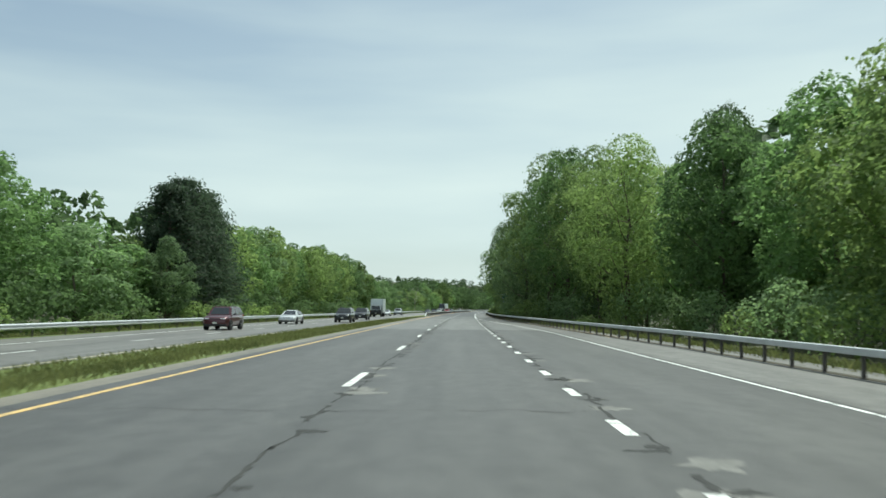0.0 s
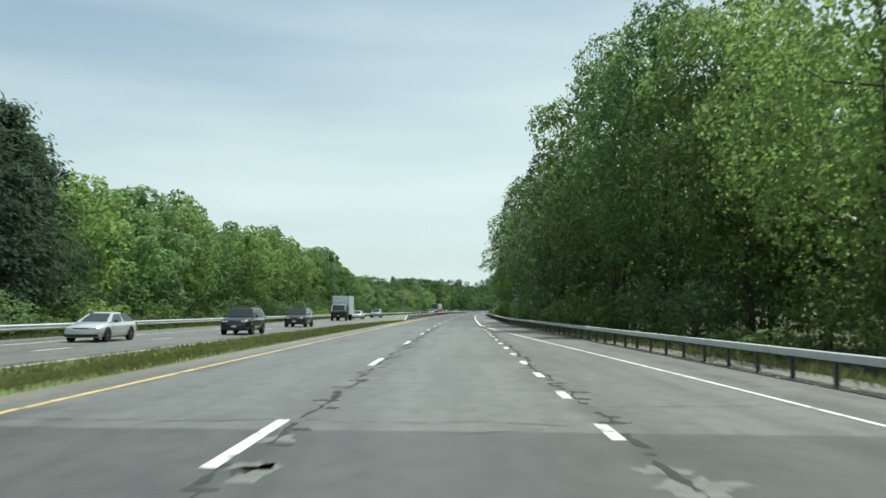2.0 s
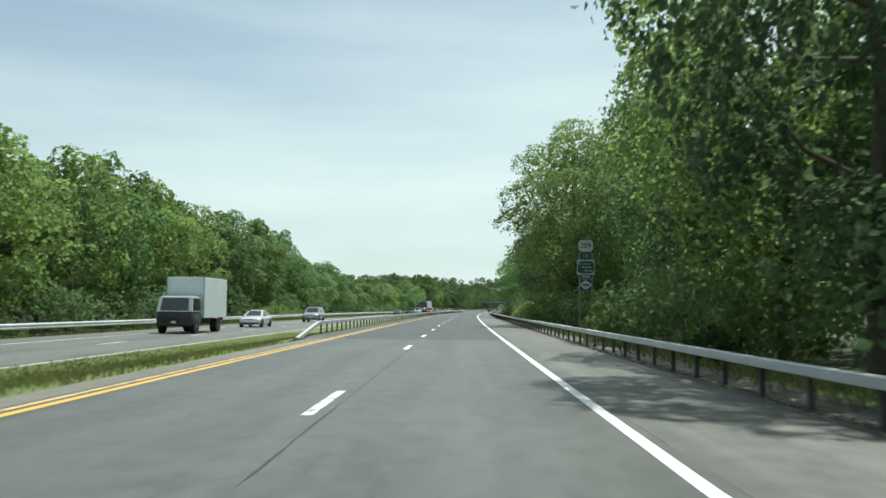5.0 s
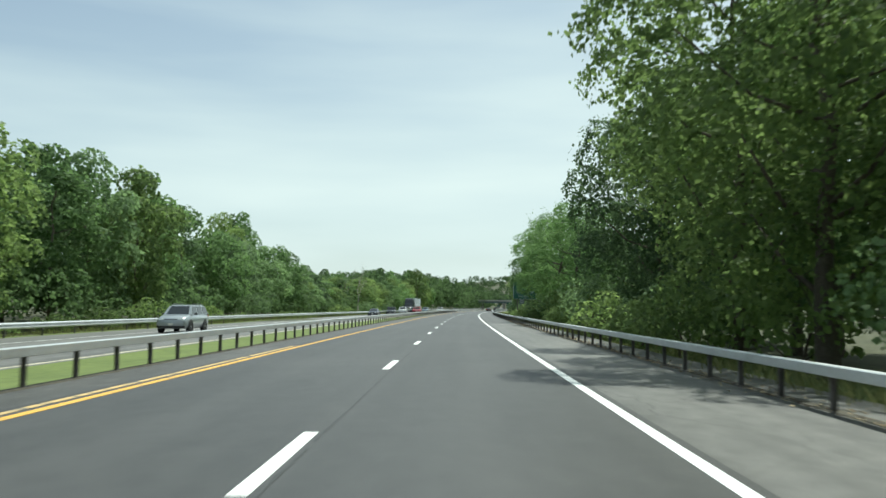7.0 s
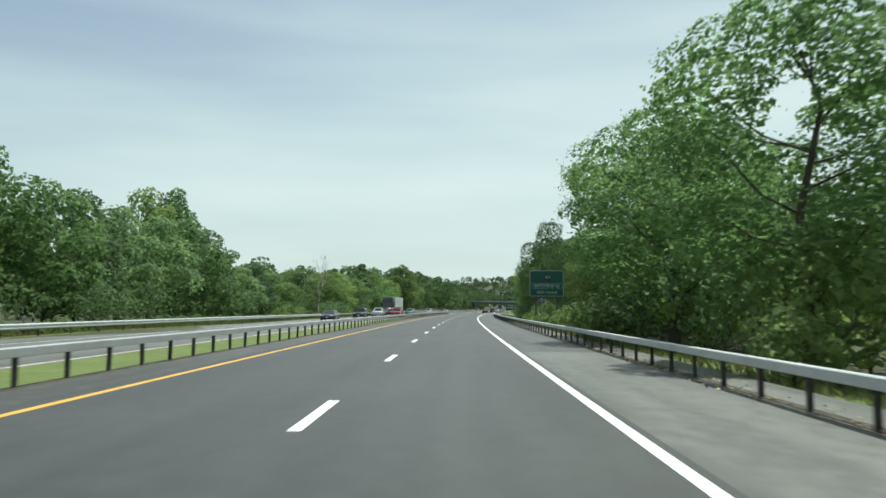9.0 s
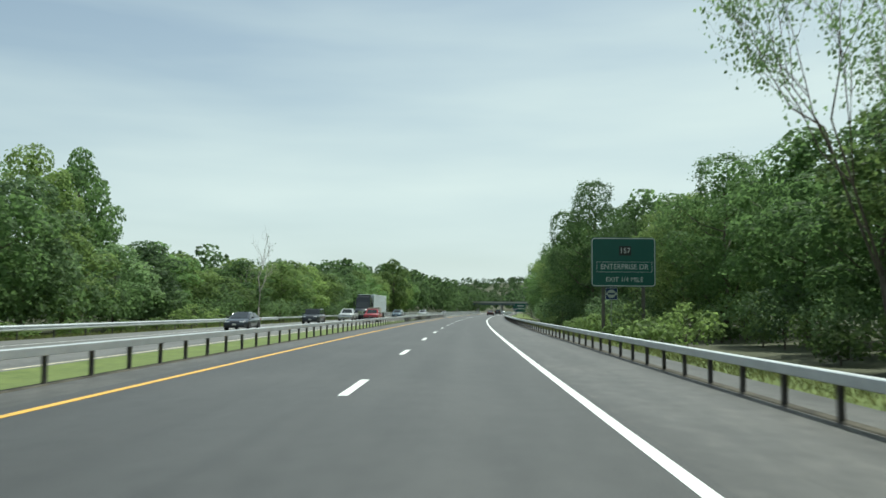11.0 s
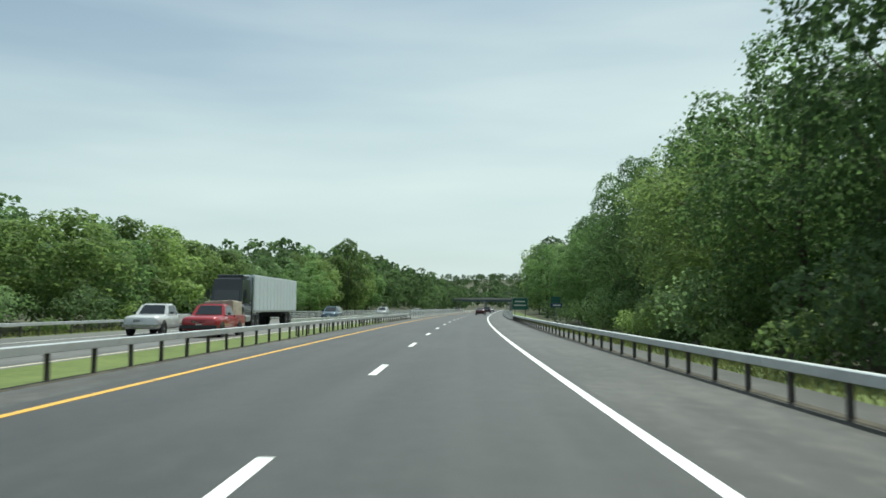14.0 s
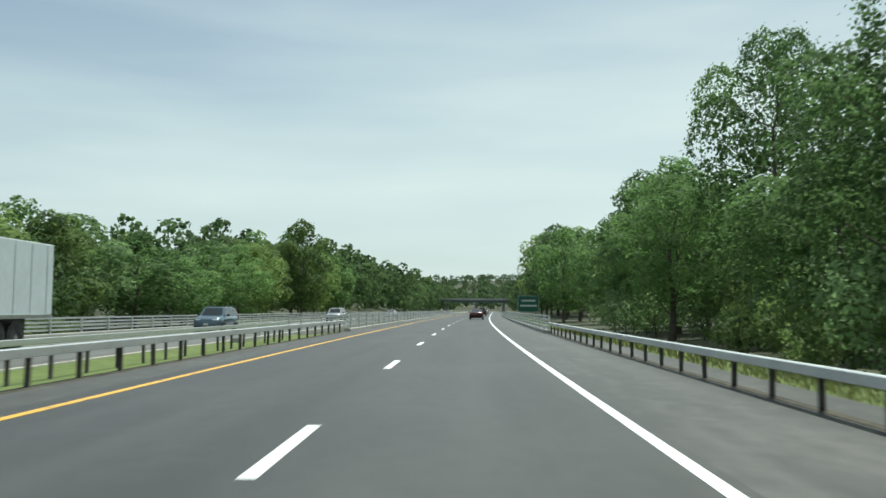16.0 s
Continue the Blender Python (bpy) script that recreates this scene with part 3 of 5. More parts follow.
# ---- trees ----
def lobed_crown(rng, count, height, radius, base, lobes, inner=60, core=0.4, flat=0.8):
    """Leaf places in a crown of billowing clumps: leaves on the open skin of each clump, larger ones inside it."""
    i = np.arange(lobes)
    up = 1 - 2 * (i + 0.5) / lobes                      # clumps spread over an egg-shaped envelope
    up = np.clip(up + rng.uniform(-0.12, 0.12, lobes), -0.96, 0.98)
    turn = i * 2.39996 + rng.uniform(-0.5, 0.5, lobes)
    side = np.sqrt(1 - up ** 2)
    big = rng.uniform(0.24, 0.42, lobes)
    reach = (1.08 - big) * rng.uniform(0.80, 1.10, lobes)
    half = (height - base) / 2
    rs = radius * big * 1.06
    cs = np.stack([np.cos(turn) * side * radius * reach, np.sin(turn) * side * radius * reach,
                   base + half + up * (half - rs * flat * 0.9) * rng.uniform(0.86, 1.0, lobes)], 1)
    axis = lobes // 5                                   # and a few along the stem
    cs[:axis, :2] *= 0.3
    squash = np.array([1.0, 1.0, flat])
    # leaves on the skin, which swells into smaller tufts
    tries = int(count * 3.2)
    pick = rng.choice(lobes, tries, p=rs ** 2 / (rs ** 2).sum())
    d = rng.normal(size=(tries, 3))
    d[:, 2] += 0.30
    d /= np.linalg.norm(d, axis=1)[:, None]
    tufts = rng.normal(size=(lobes, 13, 3))
    tufts /= np.linalg.norm(tufts, axis=2)[:, :, None]
    near = np.einsum("ij,ikj->ik", d, tufts[pick])
    swell = np.exp(-(1 - near.max(axis=1)) / 0.075)
    r = 0.76 + 0.32 * swell + rng.normal(0, 0.045, tries)
    loose = rng.random(tries) < 0.07
    r[loose] += rng.uniform(0.05, 0.28, loose.sum())
    p = cs[pick] + d * (rs[pick] * r)[:, None] * squash
    gap = np.linalg.norm((p[:, None, :] - cs[None]) / squash, axis=2) / rs[None]
    gap[np.arange(tries), pick] = 9.0
    keep = (gap.min(axis=1) > 0.84) & (p[:, 2] > 0.15)
    keep &= (d[:, 2] > -0.35) | (rng.random(tries) < 0.45)
    keep &= (swell > 0.25) | (rng.random(tries) < 0.55)
    chosen = np.flatnonzero(keep)[:count]
    if len(chosen) < count:
        chosen = np.concatenate([chosen, rng.choice(chosen, count - len(chosen))])
        p = p + rng.normal(0, 0.05, p.shape)
    p, pick, near = p[chosen], pick[chosen], near[chosen]
    lean = tufts[pick, near.argmax(axis=1)]
    d = d[chosen] * 0.6 + lean * 0.5
    d /= np.linalg.norm(d, axis=1)[:, None]
    cs[:, 2] = base + (cs[:, 2] - base) * (height - base) / (np.percentile(p[:, 2], 99.7) - base)
    p[:, 2] = np.where(p[:, 2] > base, base + (p[:, 2] - base) * (height - base) / (np.percentile(p[:, 2], 99.7) - base), p[:, 2])
    # larger leaves inside each clump close the crown against the sky
    u = rng.normal(size=(lobes * inner, 3))
    u /= np.linalg.norm(u, axis=1)[:, None]
    who = np.repeat(np.arange(lobes), inner)
    q = cs[who] + u * (rs[who] * rng.uniform(0.15, 0.68, lobes * inner))[:, None] * squash
    q[::4] *= np.array([0.45, 0.45, 1.0])
    q[:, 2] = np.maximum(q[:, 2], 0.3)
    return np.concatenate([p, q]), np.concatenate([d, u]), cs, np.concatenate([np.zeros(count), np.minimum(rs[who] * 0.34, core)])


def tree_meshes(seed, height, radius, base, lobes, leaves, leaf_size, leaf_mat, bark=None, trunk_r=0.22, inner=60, flat=0.8):
    rng = np.random.default_rng(seed)
    p, d, cs, big = lobed_crown(rng, leaves, height, radius, base, lobes, inner, min(0.6, leaf_size * 2.2), flat)
    sizes = np.where(big > 0, big, leaf_size * rng.uniform(0.6, 1.35, len(p)))
    crown = leaf_mesh("crown", p, sizes, leaf_mat, rng, d)
    verts, faces = [], []
    top = height * 0.82
    pts = [Vector((0, 0, -0.8)), Vector((0, 0, 0.3))]
    for i in range(1, 7):
        pts.append(Vector((rng.uniform(-0.25, 0.25) * i / 3, rng.uniform(-0.25, 0.25) * i / 3, top * i / 6)))
    tube(verts, faces, pts, [trunk_r * 1.5, trunk_r * 1.15] + [trunk_r * (1 - 0.14 * i) for i in range(1, 7)], 7)
    for i in range(0, len(cs), 2):
        c = Vector(cs[i])
        t = max(0.12, min(0.9, (c.z - radius * 0.45) / top))
        j = t * 6
        q = pts[1 + int(j)].lerp(pts[min(7, 2 + int(j))], j - int(j))
        mid = q.lerp(c, 0.5) + Vector((0, 0, -0.12 * (c - q).length))
        r = trunk_r * 0.42 * (1 - 0.6 * t)
        tube(verts, faces, [q, mid, c], [r, r * 0.7, r * 0.3], 5)
    return mesh_of("trunk", verts, faces, bark or BARK, True), crown


def open_tree_meshes(seed, height, spread, stems, leaves, leaf_size, leaf_mat, bark, trunk_r):
    """A thin tree whose forking limbs show: stems fan upwards, fork three times and carry leaves at their tips."""
    rng = np.random.default_rng(seed)
    verts, faces, tips = [], [], []

    def grow(p, way, length, r, level):
        bow = Vector(rng.normal(size=3)) * 0.10
        mid = p + (way + bow) * length * 0.5
        end = p + (way + Vector((0, 0, 0.12))).normalized() * length
        tube(verts, faces, [p, mid, end], [r, r * 0.8, r * 0.55], 6 if level < 2 else 4)
        if level >= 1:
            tips.extend([mid, end])
        if level == 4:
            return
        for k in range(3 if level < 3 else 2):
            side = Vector(rng.normal(size=3))
            side = (side - way * side.dot(way)).normalized()
            w = (way + side * rng.uniform(0.35, 0.75) + Vector((0, 0, 0.15))).normalized()
            at = end if k == 0 else mid.lerp(end, rng.uniform(0.0, 0.9))
            grow(at, w, length * rng.uniform(0.55, 0.78), r * 0.55, level + 1)

    for i in range(stems):
        a = 6.283 * i / stems + rng.uniform(-0.4, 0.4)
        out = spread * rng.uniform(0.5, 1.0)
        way = Vector((math.cos(a) * out, math.sin(a) * out, 1)).normalized()
        base = Vector((math.cos(a) * 0.2, math.sin(a) * 0.2, -0.6))
        fork = base + Vector((way.x * 0.4, way.y * 0.4, 1)).normalized() * height * 0.20
        tube(verts, faces, [base, base.lerp(fork, 0.5), fork], [trunk_r * 1.3, trunk_r, trunk_r * 0.9], 7)
        grow(fork, way, height * 0.27, trunk_r * 0.8, 0)
    high = max(v.z for v in verts)
    for v in verts:
        if v.z > 0:
            v.z *= height * 0.82 / high
    at = np.array([tuple(v) for v in tips])
    pick = rng.integers(0, len(at), leaves)
    p = at[pick] + rng.normal(0, 0.28, (leaves, 3))
    p[:, 2] = np.where(p[:, 2] > 0, p[:, 2] * height * 0.82 / high, 0.5)
    crown = leaf_mesh("crown", p, leaf_size * rng.uniform(0.6, 1.3, leaves), leaf_mat, rng, rng.normal(size=(leaves, 3)))
    return mesh_of("trunk", verts, faces, bark, True), crown


def pine_meshes(seed, height, radius, count, size):
    rng = np.random.default_rng(seed)
    verts, faces, cs, ds = [], [], [], []
    tube(verts, faces, [Vector((0, 0, -0.8)), Vector((0.1, 0, height * 0.5)), Vector((0, 0.1, height * 0.97))], [0.3, 0.2, 0.04], 7)
    tiers = 16
    boughs = []
    for i in range(tiers):
        f = i / (tiers - 1)
        z = height * (0.16 + 0.80 * f)
        r = radius * (1 - 0.72 * f ** 1.6) * rng.uniform(0.75, 1.1)
        for j in range(6):
            a = j * math.pi / 3 + i * 0.7 + rng.uniform(-0.4, 0.4)
            e = Vector((math.cos(a) * r, math.sin(a) * r, z + r * 0.12))
            tube(verts, faces, [Vector((0, 0, z)), e * 0.5 + Vector((0, 0, z * 0.5 - 0.1)), e], [0.05, 0.035, 0.012], 4)
            boughs.append((Vector((0, 0, z)), e))
    pick = rng.integers(0, len(boughs), count)
    f = rng.uniform(0.3, 1.05, count)
    o = np.array([b[0] for b in boughs])[pick]
    e = np.array([b[1] for b in boughs])[pick]
    p = o + (e - o) * f[:, None] + rng.normal(size=(count, 3)) * np.array([0.42, 0.42, 0.30])
    d = (e - o) / np.linalg.norm(e - o, axis=1)[:, None] + np.array([0, 0, 0.5])
    return mesh_of("trunk", verts, faces, BARK, True), leaf_mesh("crown", p, size * rng.uniform(0.7, 1.3, count), NEEDLES, rng, d, aspect=0.3)


TREES = {
    "close": [tree_meshes(15 + i, h, r, b, lo, 21000, 0.185, mat, trunk_r=0.26, inner=22) for i, (h, r, b, lo, mat) in enumerate((
        (17.0, 5.4, 1.6, 30, LEAF_OAK), (18.0, 5.6, 2.0, 34, LEAF_MAPLE), (15.5, 5.2, 1.2, 28, LEAF_ASH), (17.5, 5.0, 2.2, 32, LEAF_OAK)))],
    "near": [tree_meshes(11 + i, h, r, b, lo, 10500, 0.27, mat, inner=40) for i, (h, r, b, lo, mat) in enumerate((
        (16.0, 5.4, 1.2, 28, LEAF_OAK), (17.5, 5.8, 1.4, 32, LEAF_MAPLE), (14.5, 5.0, 0.9, 26, LEAF_ASH), (18.0, 5.2, 1.6, 30, LEAF_OAK)))],
    "mid": [tree_meshes(31 + i, h, r, b, lo, 4600, 0.40, mat, inner=24) for i, (h, r, b, lo, mat) in enumerate((
        (16.0, 5.4, 0.8, 24, LEAF_OAK), (17.5, 5.6, 1.0, 28, LEAF_MAPLE), (15.0, 5.2, 0.7, 22, LEAF_ASH), (18.0, 5.0, 1.1, 26, LEAF_OAK), (14.0, 5.0, 0.6, 22, LEAF_MAPLE)))],
    "back": [tree_meshes(41 + i, h, r, b, lo, 1250, 0.72, mat, inner=16) for i, (h, r, b, lo, mat) in enumerate((
        (16.0, 5.6, 0.8, 20, LEAF_OAK), (17.5, 5.8, 1.0, 22, LEAF_ASH)))],
    "bush": [tree_meshes(71 + i, h, r, 0.05, lo, 760, 0.17, mat, trunk_r=0.04, inner=8) for i, (h, r, lo, mat) in enumerate((
        (1.8, 1.3, 12, LEAF_BUSH), (2.6, 1.7, 14, LEAF_MAPLE), (1.3, 1.2, 10, LEAF_BUSH), (3.4, 1.9, 16, LEAF_ASH)))],
    "pine": [pine_meshes(91, 17.5, 5.8, 9000, 0.55), pine_meshes(92, 16.0, 5.4, 8500, 0.55)],
    "sparse": [open_tree_meshes(95, 17.0, 0.55, 6, 6200, 0.14, LEAF_ASH, BARK, 0.075)],
    "dead": [open_tree_meshes(97, 12.0, 0.15, 1, 30, 0.12, LEAF_ASH, DEAD_BARK, 0.075)],
}
TREE_WORDS = {
    "close": ("broadleaf_tree", "tall leafy broadleaf tree overhanging the shoulder and guard rail", "tree", "roadside trees"),
    "near": ("broadleaf_tree", "leafy green broadleaf tree at the edge of the roadside woods", "tree", "roadside trees"),
    "mid": ("broadleaf_tree", "full green broadleaf tree in the woods by the highway", "tree", "woodland trees"),
    "back": ("broadleaf_tree", "green broadleaf tree standing deeper in the woods", "tree", "woodland trees"),
    "bush": ("bush", "bright green leafy bush growing behind the guard rail", "bush", "roadside bushes"),
    "pine": ("pine_tree", "dark green pine tree standing among broadleaf trees", "tree", "pines"),
    "dead": ("dead_tree", "bare grey dead tree standing above the woods", "tree", "dead trees"),
    "sparse": ("broadleaf_tree", "thin-leaved tree with bare branches showing against the sky", "tree", "roadside trees"),
}
tree_count = 0


def plant(kind, y, lat, height=None, wide=None, variant=None):
    """Plants a tree by its distance along the road and to the side."""
    global tree_count
    tree_count += 1
    meshes = TREES[kind]
    which = random.randrange(len(meshes))
    which = which if variant is None else variant
    trunk, crown = meshes[which]
    own = max(v.co.z for v in crown.vertices)
    name, label, category, group = TREE_WORDS[kind]
    p = on_road(y, lat)
    ob = empty(name, label, category, group)
    sz = (height / own) if height else random.uniform(0.9, 1.1)
    sx = wide or sz * random.uniform(0.9, 1.12)
    ob.matrix_basis = Matrix.LocRotScale((p.x, p.y, p.z + ground_height(y, lat) - 0.05), Euler((0, 0, random.uniform(0, 6.28))), (sx, sx, sz))
    link("trunk", trunk, ob)
    link("crown", crown, ob)
    return ob


def profile(points, y):
    return float(np.interp(y, [p[0] for p in points], [p[1] for p in points]))


random.seed(7)
# the woods on the right: metres along, metres right of the lane line, height, crown radius
RIGHT_NEAR = ((14, 21.0, 14.0, 5.4), (25, 20.5, 14.5, 5.4), (34, 20.0, 13.8, 4.6), (46, 22.2, 15.1, 5.3), (60, 20.4, 16.4, 5.3), (65, 22.3, 18.4, 4.8),
              (74, 16.3, 18.0, 5.3), (87, 16.1, 19.6, 5.3), (94, 13.6, 20.5, 6.0), (104, 12.4, 22.0, 5.6), (113, 15.0, 20.0, 5.4), (118, 10.5, 16.2, 6.0),
              (132, 10.8, 18.4, 5.6), (141, 12.2, 17.5, 5.4), (151, 13.2, 16.5, 5.4), (161, 14.6, 16.0, 5.4), (172, 14.6, 16.0, 5.2))
RIGHT_MIDDLE = ((181, 10.8, 16.6, 6.0), (191, 11.9, 20.1, 5.3), (206, 12.6, 15.3, 5.1), (214, 14.5, 11.8, 5.4), (227, 10.8, 10.8, 4.6), (241, 10.9, 10.9, 5.3),
                (249, 12.8, 12.0, 5.4), (259, 15.5, 11.5, 5.4), (269, 18.0, 11.5, 5.4), (280, 21.0, 12.5, 5.4), (291, 22.0, 12.5, 5.4), (302, 22.5, 13.5, 5.4),
                (314, 21.3, 14.4, 5.5), (321, 19.6, 12.2, 4.6), (331, 17.8, 13.2, 4.8), (343, 15.2, 17.0, 5.2))
RIGHT_FAR = ((352, 14.8, 13.4, 5.2), (361, 15.2, 11.4, 5.4), (371, 17.2, 14.2, 5.6), (379, 18.0, 15.2, 4.4), (392, 16.4, 13.5, 5.4), (404, 18.5, 9.5, 5.4),
             (420, 21.4, 20.6, 5.8), (426, 16.0, 12.1, 5.4), (439, 19.5, 15.5, 5.3), (449, 18.7, 15.9, 5.2), (463, 20.1, 14.7, 5.2))
RIGHT_TREES = RIGHT_NEAR + RIGHT_MIDDLE + RIGHT_FAR
OAK, MAPLE, ASH = 3, 1, 2
# trees given darker or brighter leaves, which puts backlight into the colour at 404-449
LEAF_TONES = {46: OAK, 60: OAK, 65: OAK, 74: MAPLE, 87: MAPLE, 104: MAPLE, 118: ASH, 181: MAPLE, 191: MAPLE, 227: OAK, 241: OAK, 404: OAK, 420: OAK, 426: OAK, 439: OAK, 449: OAK}
for y, lat, h, r in RIGHT_TREES:
    plant("close" if 60 < y < 250 or 310 < y < 430 else "near", y, lat, h, wide=r / 5.5, variant=LEAF_TONES.get(y))
    plant("back", y + random.uniform(2, 7), lat + random.uniform(5.5, 8), h * random.uniform(0.86, 1.0))
for y, lat, h in ((490, 20, 15), (508, 16, 16.5), (520, 20, 17.5), (550, 20, 20), (575, 26, 21), (590, 24, 23), (600, 19, 24), (612, 23, 27), (625, 19, 26), (640, 23, 27)):
    plant("mid", y, lat, h)
plant("sparse", 279, 16.8, 19.0, wide=1.0)
for y, lat, h in ((200, 17.5, 18), (210, 18.5, 16), (322, 25, 15), (342, 23, 14), (360, 31, 17), (374, 24, 16), (350, 28, 16), (334, 30, 15)):
    plant("mid", y, lat, h)
y = 4.0
while y < 440:
    edge = float(np.interp(y, [t[0] for t in RIGHT_TREES], [t[1] for t in RIGHT_TREES])) - random.uniform(2.6, 4.4)
    if edge > rail_lat(y) + 1.3:
        plant("bush", y, edge)
    y += random.uniform(3.5, 6.0)
thicket = []
y = 3.0
while y < 470:                                        # thick low growth under the trees
    lat = float(np.interp(y, [t[0] for t in RIGHT_TREES], [t[1] for t in RIGHT_TREES]))
    if y < 262 or y > 308:
        plant("bush", y, lat + random.uniform(-1.5, 2.5), random.uniform(3.2, 5.0), wide=random.uniform(1.1, 1.5), variant=random.choice((1, 3)))
    thicket.append((y + 2, lat + random.uniform(5, 8)))
    y += random.uniform(3.4, 4.8)
y = 24.0
while y < 430:
    thicket.append((y, -29.2 + random.uniform(-1.5, 1.5)))
    thicket.append((y + 2, -35 + random.uniform(-1.5, 1.5)))
    y += random.uniform(4, 6)
for y, lat, v in ((287, 9.8, 2), (291, 12.5, 1), (296, 10.6, 2), (301, 11.8, 1), (306, 10.2, 0), (311, 12, 3), (317, 10.4, 2)):
    plant("bush", y, lat, variant=v)

LEFT_TOP = ((20, 15), (50, 15.5), (62, 15.2), (70, 11), (78, 9.5), (90, 10), (115, 16), (136, 16.4), (148, 17.2), (170, 15.5), (197, 17.6), (233, 17), (256, 19),
            (271, 16.5), (300, 13), (327, 11.2), (347, 9.6), (357, 9), (367, 7.6), (383, 10), (412, 11.8), (440, 12), (455, 9.2), (490, 13), (520, 16), (600, 16))
# the woods on the left: metres along, metres left of the lane line, height
LEFT_NEAR = ((24, 31.5, 15.4), (32, 31.5, 15.5), (40, 31.5, 15.6), (48, 31.5, 15.8), (53, 31.5, 14.6), (61, 32.8, 13.6), (72, 31.4, 9.6), (80, 33.8, 10.6),
             (88, 33.5, 10.1), (118, 31.5, 14.2), (127, 31.6, 14.1), (134, 32.0, 15.5), (144, 32.0, 16.4), (152, 33.0, 16.4), (160, 34.0, 14.2), (170, 30.3, 14.8),
             (178, 35.4, 16.2), (184, 31.4, 16.2), (191, 31.6, 17.1), (203, 31.3, 16.0), (209, 35.6, 17.8), (215, 31.5, 15.0), (227, 31.6, 15.4), (233, 31.7, 16.4))
LEFT_MIDDLE = ((240, 29.9, 15.9), (247, 32.1, 16.6), (257, 34.2, 15.1), (265, 33.9, 15.2), (272, 31.5, 12.6), (279, 32.4, 12.8), (288, 32.5, 12.4), (296, 31.5, 12.3),
               (305, 31.1, 13.2), (312, 31.5, 12.5), (320, 32.4, 10.1), (329, 31.9, 8.5), (335, 31.5, 9.3), (341, 32.8, 9.8), (347, 32.1, 9.1), (360, 31.4, 6.8),
               (368, 31.5, 9.2), (378, 34.7, 10.1), (386, 30.3, 10.2), (392, 31.2, 10.4), (401, 32.1, 11.3), (408, 31.5, 11.1), (417, 31.4, 10.1), (424, 35.1, 11.0))
LEFT_FAR = ((433, 32.3, 10.3), (439, 33.3, 10.6), (448, 31.5, 10.0), (456, 31.5, 8.3), (464, 32.6, 8.5), (474, 33, 10.5), (484, 32, 11.5), (495, 33, 12.5),
            (505, 34, 13.5), (514, 42.0, 14.7), (535, 32, 15), (545, 39.3, 18.6), (553, 32, 15))
for y, out, h in LEFT_NEAR + LEFT_MIDDLE + LEFT_FAR:
    plant("near" if y < 68 else "mid", y, -out, h, wide=random.uniform(0.90, 1.0) if h > 9 else 0.85)
    plant("back", y + random.uniform(2, 6), -out - 9 + random.uniform(-2, 2), h * random.uniform(0.95, 1.05))
y = 18.0
while y < 420:
    plant("bush", y, -25.4 + random.uniform(-1.6, 0.8), wide=random.uniform(1.0, 1.6))
    y += random.uniform(5.5, 9)
plant("near", 84, -27.8, 9.5, variant=2)
for y, lat, h in ((92, -30.5, 16.5), (98, -31, 18), (103.5, -30.5, 17.2), (109, -32, 16)):
    plant("pine", y, lat, h, wide=1.12)
for y, lat, h in ((375, -59, 26.4), (388, -66, 27.3), (367, -62, 25.4), (462, -52, 15), (491, -50, 13.6), (521, -31.3, 19.2), (528, -35, 18)):
    plant("mid", y, lat, h, wide=1.22)
for y, lat, h in ((354, -24.6, 11.5), (366, -29, 9.5)):
    plant("dead", y, lat, h)


# ---- distant woods, one sheet of stuff ----
def distant_woods(seed, places, leaves, leaf, name, label):
    """Crowns too far off to be told apart: (x, y, z, height, radius) each, all leaves in one mesh."""
    rng = np.random.default_rng(seed)
    ps, ds, ss = [], [], []
    for x, y, z, h, r in places:
        p, d, _, _ = (g[:leaves] for g in lobed_crown(rng, leaves, h, r, 0.6, 11, 1))
        a = rng.uniform(0, 6.28)
        c, s = math.cos(a), math.sin(a)
        q = np.stack([p[:, 0] * c - p[:, 1] * s + x, p[:, 0] * s + p[:, 1] * c + y, p[:, 2] + z], 1)
        ps.append(q)
        ds.append(d)
        ss.append(np.full(leaves, leaf * h / 16) * rng.uniform(0.7, 1.3, leaves))
    me = leaf_mesh(name, np.concatenate(ps), np.concatenate(ss), LEAF_FAR, rng, np.concatenate(ds))
    return tagged(link(name, me), label, "woods", kind="stuff")


random.seed(21)
places = []
for y, lat in thicket:
    p = on_road(y, lat)
    places.append((p.x, p.y, p.z + ground_height(y, lat), random.uniform(3.2, 5.4), random.uniform(2.4, 3.3)))
distant_woods(4, places, 420, 1.15, "undergrowth", "dense green undergrowth between the trees of the woods")
places = []
for lat0, y0, y1, step, lo, hi in ((-52, 30, 560, 12, 1.05, 1.2), (38, 60, 560, 13, 1.0, 1.15)):
    y = y0
    while y < y1:
        lat = lat0 + random.uniform(-4, 4)
        p = on_road(y, lat)
        top = profile(LEFT_TOP, y) if lat0 < 0 else float(np.interp(y, [t[0] for t in RIGHT_TREES], [t[2] for t in RIGHT_TREES]))
        places.append((p.x, p.y, p.z + ground_height(y, lat), top * random.uniform(lo, hi), 6.0))
        y += step
for y in range(560, 1090, 13):
    for lat in (23, 33, 45, 60, 80, -31, -42, -55, -72, -92):
        yy, la = y + random.uniform(-6, 6), lat + random.uniform(-5, 5)
        p = on_road(yy, la)
        places.append((p.x, p.y, p.z + ground_height(yy, la), random.uniform(13, 20), random.uniform(5, 7)))
distant_woods(5, places, 450, 1.05, "far_woods", "green mixed woods further along both sides of the highway")
places = []
